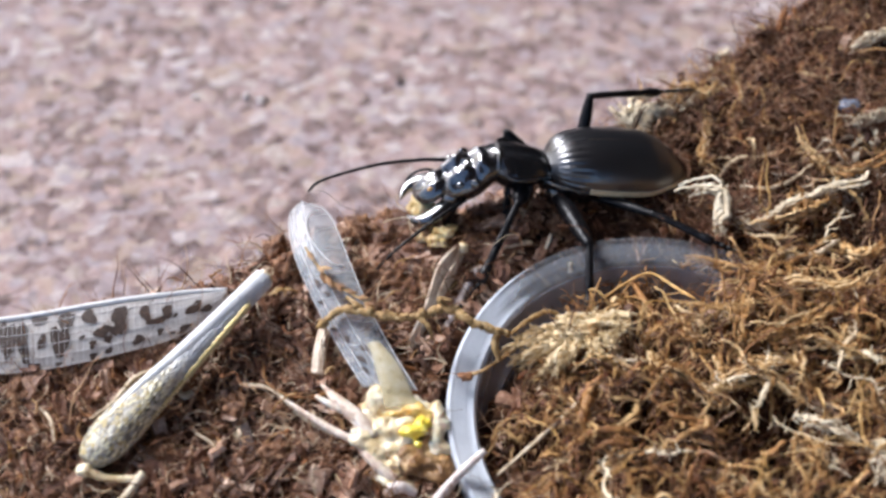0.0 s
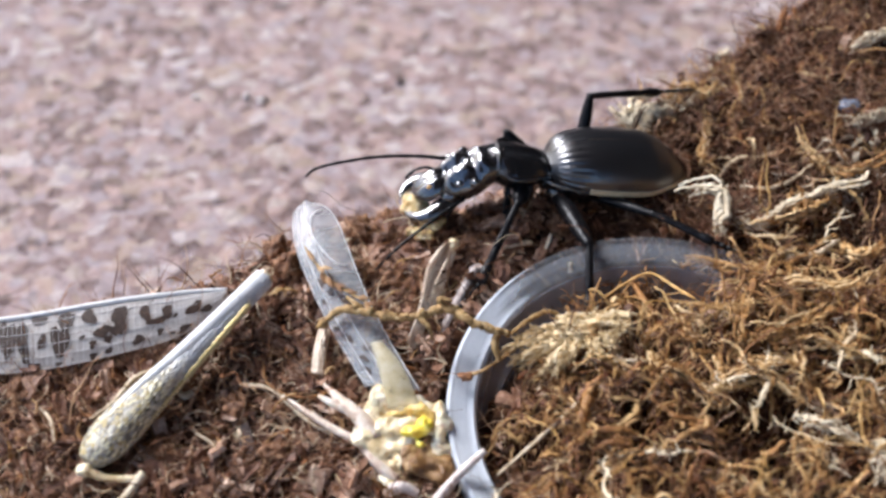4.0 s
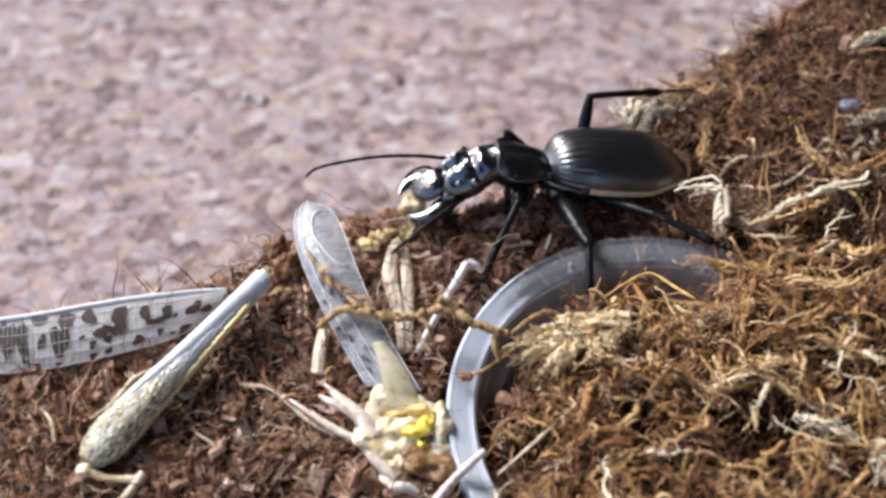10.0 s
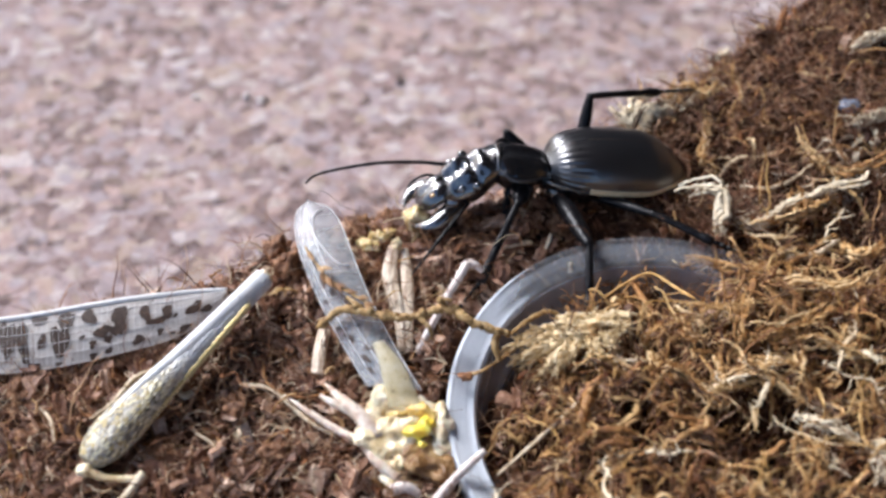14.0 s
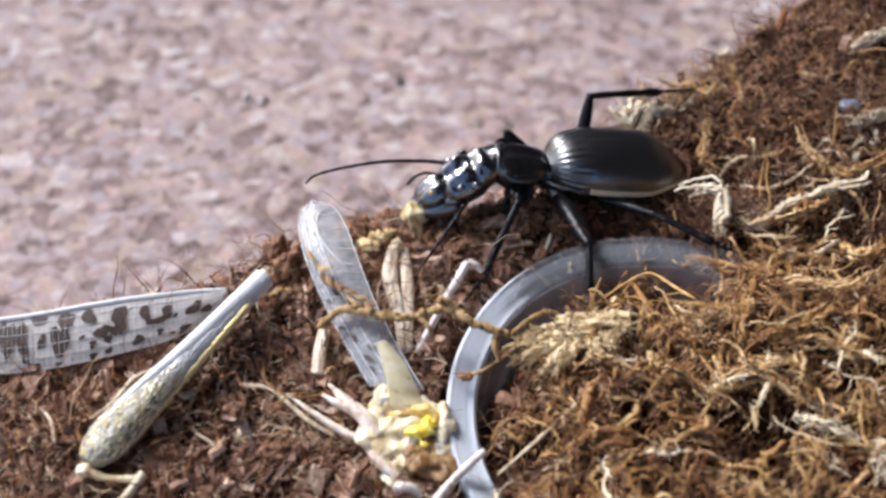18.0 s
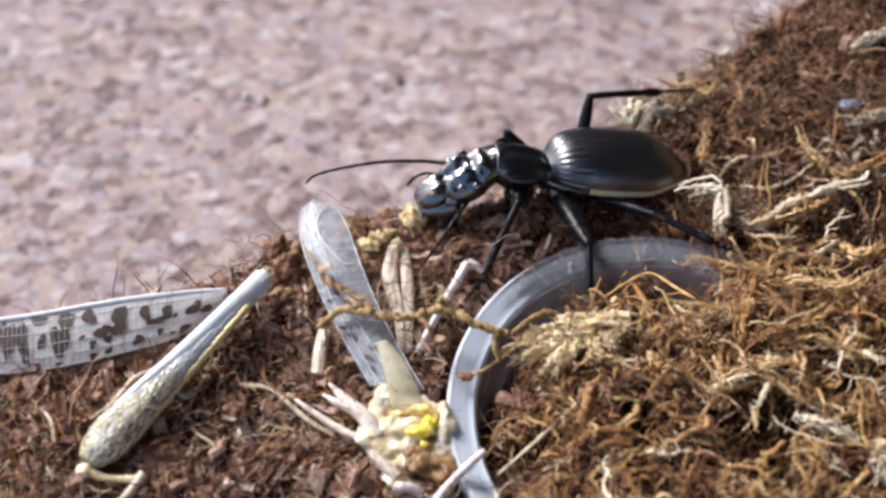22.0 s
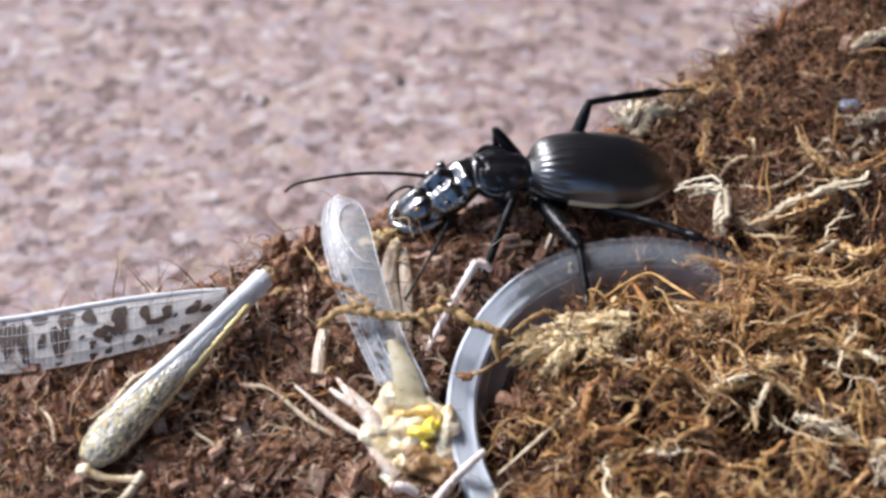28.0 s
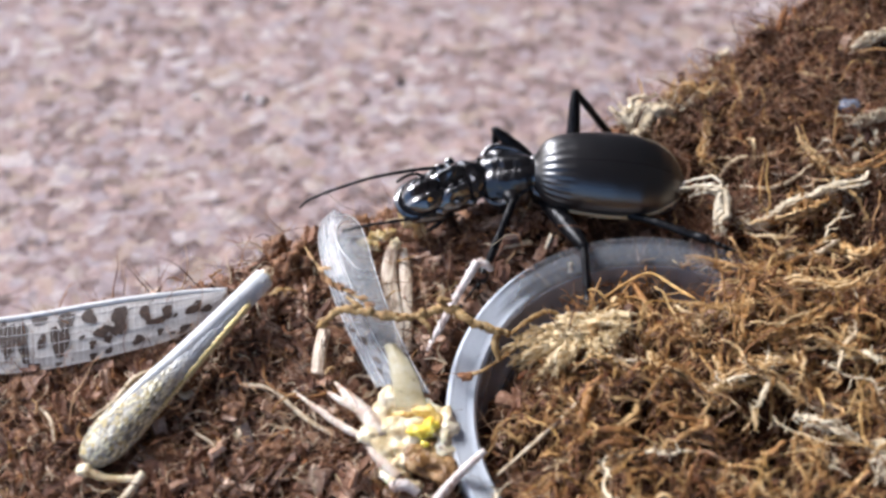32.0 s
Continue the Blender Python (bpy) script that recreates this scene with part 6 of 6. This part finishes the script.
# head: seconds, droop, extra yaw, jaw opening, how far the morsel sticks out, its drop
FEED = [(0, 5, 0, 18, -0.6, 0), (0.3, 3, 0, 14, 0, 0), (0.6, 0, 0, 4, -0.6, 0), (1, -3, 0, -8, 1.6, 0), (1.5, -2, 0, 5, 0, 0), (1.8, -2, 0, 12, -0.5, 0), (2, -3, 0, -4, -1.6, 1.5), (2.4, 0, 0, 20, 0, 0), (2.7, 0, 0, 14, 0.5, 0), (3, 0, 0, 6, 0.6, 0), (3.3, 2, 0, -8, -1.6, 1.5),
        (3.5, 0, 0, 2, -1, 1), (4.2, 1, 0, 14, 0.5, 0), (4.8, 0, 0, -4, -1, 1), (5.5, 0, 0, 16, -0.4, 0), (5.8, 0, 0, 14, 0, 0), (6, 0, 0, -6, -1.8, 1.2), (6.2, 0, 0, 12, 0.6, 0), (6.6, 0, 0, 20, 0, 0.4), (7, 0, 0, -1, 0.9, 0), (7.5, -1, 0, 2, 0, 1), (8, 0, 0, 5, -0.3, 0), (8.6, 0, 0, -8, -1.2, 1.6),
        (9, 0, 0, -5, 1.9, 0), (9.4, 0, 0, -4, 2.0, 0), (10, 0, 0, 20, 0.8, 0.4), (10.6, -1, 0, -6, 1.2, 0.6), (11, 0, 0, -6, -1.8, 1.8), (11.4, 0, 0, 10, 0, 0), (12, 2, 0, -7, 1.9, 0.2), (12.6, 1, 0, 12, 0.8, 0), (13, 3, 0, -5, -1.8, 1.6), (13.5, 31, 0, 18, 1.2, 0), (14, 16, 0, 17, 0.9, 0.2), (14.5, 14, 0, 14, 0, 0),
        (15.2, 12, 0, -4, 1, 0.5), (15.9, 12, 0, 12, 0.4, 0), (16.5, 11, 0, 12, 0.3, 0), (17, 12, 0, 15, 0.5, 0), (17.4, 12, 0, 12, -0.6, 0), (18, 11, 0, -6, 0.8, 0), (18.6, 12, 0, -5, -1.5, 1.6), (19, 12, 0, 1, 0, 1.2), (19.5, 12, 0, 2, -0.6, 1), (20, 12, 0, -8, 1.4, 0.4), (20.6, 12, 0, 20, 1, 0.3), (21, 11, 0, -2, 0.2, 0),
        (21.8, 12, 0, 12, 0, 0), (22, 12, 0, -8, 1.2, 0.4), (22.6, 12, 0, 4, 0.4, 0.8), (23, 12, 0, 16, 0.6, 0.2), (23.5, 12, 0, 2, 0.9, 0.8), (24, 12, 0, 17, 0.2, 0.2), (24.6, 12, 0, -4, -0.8, 1.4), (25, 12, 0, 3, -1.2, 0.6), (25.2, 13, 0, 0, -1, 1.2), (25.5, 36, 0, 18, 0.8, 0.4), (26.5, 38, 0, 4, 0.6, 0.4),
        (27.5,38, 9, 17, 1, 0.2), (28,38, 9, 0, -1, 0.8), (28.6,36, 9, 0, 1.2, -1.0), (29,36, 9, -6, 1.4, -1.4), (29.5,40, 9, 14, 1, 0.2), (30,42, 9, 4, -1.2, 0.6), (30.4,54, 9, 8, 1.4, -1.2), (31,42, 9, -4, 1.4, -1.6), (31.5,44, 9, 10, 0.8, -1.0), (31.7, 26, 4, 0, -0.6, 0.8), (32, 16, 24, -4, -1.8, 1.0)]
# tips towards which the feelers point, in mm
FAR_TIP = [(0, (-19.8, 3.9, 11.0)), (2, (-20.6, 7.1, 11.0)), (13, (-20.6, 7.1, 11.0)), (13.5, (-17.7, 2.1, 10.0)), (14, (-21.3, 6.6, 10.0)), (25.2, (-21.4, 6.6, 10.0)), (25.5, (-16.7, -6.3, 8.0)), (27.5, (-24.3, 3.4, 9.0)), (28, (-24.5, 5.5, 9.0)), (29, (-23.7, 3.8, 9.0)), (30, (-24.5, 5.8, 9.0)), (31, (-23.2, 4.1, 9.0)), (31.2, (-22.5, 1.0, 9.0)), (31.4, (-18.0, -7.4, 8.0)), (31.55, (-12.0, 14.0, 13.0)), (31.7, (8.4, 25.0, 16.0)), (31.85, (-9.0, 15.0, 13.0)), (32, (-19.7, 2.5, 9.0))]
NEAR_TIP = [(0, (-10.5, -7.6, 3.0)), (6, (-9.2, -6.1, 3.0)), (13, (-9.2, -6.1, 3.0)), (13.5, (-3.9, -7.9, 3.0)), (14, (-3.4, -6.6, 3.0)), (19, (-2.6, -6.0, 3.0)), (23, (-2.8, -6.1, 3.0)), (25.2, (-3.5, -6.1, 3.0)), (25.5, (-2.1, -10.3, 3.0)), (27.5, (-6.7, -17.3, 3.0)), (29, (-6.8, -15.6, 3.0)), (30, (-6.8, -15.6, 3.0)), (30.4, (1.4, -17.3, 3.0)), (31, (7.5, -17.3, 3.0)), (31.4, (12.0, -16.9, 3.0)), (31.55, (0.0, -14.0, 4.0)), (31.7, (-19.9, -3.8, 7.0)), (32, (-21.2, -5.3, 8.0))]


def body_at(t):
    return mm(*[float(np.interp(t, [r[0] for r in BODY], [r[i] for r in BODY])) for i in range(1, 7)])


def head_at(t):
    """The head's pose in the beetle's space, and the jaws' opening and the morsel's place."""
    d, yaw, jaw, out, drop = [float(np.interp(t, [r[0] for r in FEED], [r[i] for r in FEED])) for i in range(1, 6)]
    neck = front_at(t) @ Vector((-8.2 * MM, 0, 0.2 * MM))
    m = Matrix.Translation(neck) @ pose(0, 0, 0, 0, HEAD_PITCH - 0.30 * d + float(np.interp(t, [r[0] for r in LIFT], [r[1] for r in LIFT])), HEAD_YAW + yaw + 0.28 * d)
    return m, jaw, out, drop


# neck shield: seconds, pitch, yaw, in degrees on the waist
FRONT = [(0, 4, -8), (13, 4, -8), (13.5, 3, -7.5), (25.2, 3, -7.5), (25.5, 1, -7), (27.5, -8, -4), (31.5, -8, -4), (31.8, -12, -2), (32, -16, 2)]


def front_at(t):
    return mm(-0.6, 0, 0.3, 0, float(np.interp(t, [r[0] for r in FRONT], [r[1] for r in FRONT])), float(np.interp(t, [r[0] for r in FRONT], [r[2] for r in FRONT])))


HEAD_PITCH, HEAD_YAW = -26, 0
# the head is raised on the neck while the beetle stoops, then dropped: seconds, degrees
LIFT = [(0, 0), (25.5, 0), (27.5, 17), (31.45, 17), (31.65, 46), (31.75, 46), (32, 48)]


def eased(rows, t):
    return Vector([float(np.interp(t, [r[0] for r in rows], [r[1][i] for r in rows])) for i in range(3)])


def motions():
    walk(BEETLE, [(r[0], mm(*r[1:])) for r in BODY])
    walk(PRONOTUM, [(r[0], front_at(r[0])) for r in FRONT])
    times = sorted({r[0] for r in FEED} | {r[0] for r in LIFT} | {r[0] for r in BODY} | {r[0] for r in FAR_TIP} | {r[0] for r in NEAR_TIP})
    head_rows, jaw_rows, far_rows, near_rows, food_rows = [], [[], []], [], [], []
    for t in times:
        m, jaw, out, drop = head_at(t)
        head_rows.append((t, m))
        for k, side in ((0, -1), (1, 1)):
            jaw_rows[k].append((t, mm(-9.2, side * 2.7, -2.0, 0, 0, -side * (1.75 if jaw < 15 else 0.4) * (jaw - 15))))
        b = body_at(t)
        inv = b.inverted()
        for rows, tips, side in ((far_rows, FAR_TIP, 1), (near_rows, NEAR_TIP, -1)):
            root = m @ ((Vector((-7.6, 3.4, 1.2)) if side > 0 else Vector((-7.0, -3.9, -1.8))) * MM)
            tip = inv @ (eased(tips, t) * MM)
            rows.append((t, aligned(tip, root).to_3x3().to_4x4()))
            rows[-1][1].translation = root
        f = m @ Vector(((-14.6 - out) * MM, -0.6 * MM, (-2.3 - drop) * MM))
        food_rows.append((t, Matrix.Translation(b @ f) @ pose(0, 0, 0, 25 * math.sin(3 * t), 20 * math.sin(2.3 * t), 30 * math.sin(1.7 * t))))
    walk(HEAD, head_rows)
    for k in (0, 1):
        walk(JAWS[k], jaw_rows[k])
    walk(FEELERS[0], far_rows)
    walk(FEELERS[1], near_rows)
    walk(MORSEL, food_rows)
    step = [r[0] for r in BODY]
    for name, (fem, shin, toe, hip, a, c) in LEG_PARTS.items():
        knee0, foot0, way = LEGS[name][1:]
        fem_rows, shin_rows, toe_rows = [], [], []
        for t in step:
            inv = body_at(t).inverted()
            foot_w = Vector(foot0)
            if name == "hind_far":
                foot_w = foot_w.lerp(Vector((30.8, 19.4, 3.5)), smooth(31.6, 32, t))
            foot = inv @ (foot_w * MM) / MM
            hint = inv @ ((Vector(knee0) + Vector((0, 0, 2))) * MM) / MM
            if name == "hind_far":
                hint = hint.lerp(inv @ (Vector((21.5, 18.9, 14.0)) * MM) / MM, smooth(31.6, 32, t))
            knee = two_link(hip, foot, a, c, hint)
            fm = aligned(hip, knee)
            sm = aligned(knee, foot)
            end = sm @ Vector((c, 0, 0))
            w = (inv.to_3x3() @ Vector(way)).normalized()
            tm = aligned(end, end + w)
            fi = fm.inverted()
            for rows, m in ((fem_rows, fm), (shin_rows, fi @ sm), (toe_rows, fi @ tm)):
                m = m.copy()
                m.translation *= MM
                rows.append((t, m))
        walk(fem, fem_rows)
        walk(shin, shin_rows)
        walk(toe, toe_rows)
    # the torn thorax and wing are dragged a little at a time
    p = Vector(REMAINS["p"])
    walk(REMAINS, [(t, mm(p.x + dx, p.y + dy, p.z, -6.0 * smooth(31.5, 32, t), 0, -turn)) for t, dx, dy, turn in ((0, -0.3, 0, -0.4), (3.5, 0, 0, 0), (5.5, 0.1, 0, 0.1), (14.5, 0.3, 0, 0.2), (16.5, 0.5, 0, 0.6), (19, 0.6, 0, 0.7), (25.1, 0.8, 0.1, 1.7), (25.5, 1.0, 0.1, 3.2), (27.5, 1.0, 0, 6.0), (28.5, 1.0, 0, 5.8), (31.5, 1.0, 0, 5.7), (32, 0.9, -0.2, 4.8))])
    p = Vector(STALK["p"])
    walk(STALK, [(0, mm(p.x + 1.3, p.y + 1.2, p.z + 0.9, 0, 62, -14)), (3.5, mm(p.x + 1.3, p.y + 1.2, p.z + 0.9, 0, 62, -14)), (5.4, mm(*p)), (27, mm(*p)), (27.5, mm(p.x - 0.2, p.y, p.z)), (32, mm(p.x - 0.2, p.y, p.z))])
    p = Vector(SHIN["p"])
    walk(SHIN, [(0, mm(p.x + 2.6, p.y + 1.0, p.z - 1.2, -9, 0, 4)), (3.5, mm(p.x + 2.6, p.y + 1.0, p.z - 1.2, -9, 0, 4)), (5.4, mm(*p)), (25.3, mm(*p)), (25.6, mm(p.x + 1.0, p.y + 0.2, p.z)), (32, mm(p.x + 1.5, p.y + 0.2, p.z))])
    for i, ob in enumerate(CRUMBS):
        q = ob.matrix_basis.copy()
        start = Matrix.Translation(Vector((10.4 - 0.3 * i, 0.3, 0.6)) * MM) @ q
        walk(ob, [(0, start), (3.5, start), (4.4, Matrix.Translation(Vector((5, 2.6, 1.2)) * MM) @ q), (5.4, q), (32, q)])


motions()
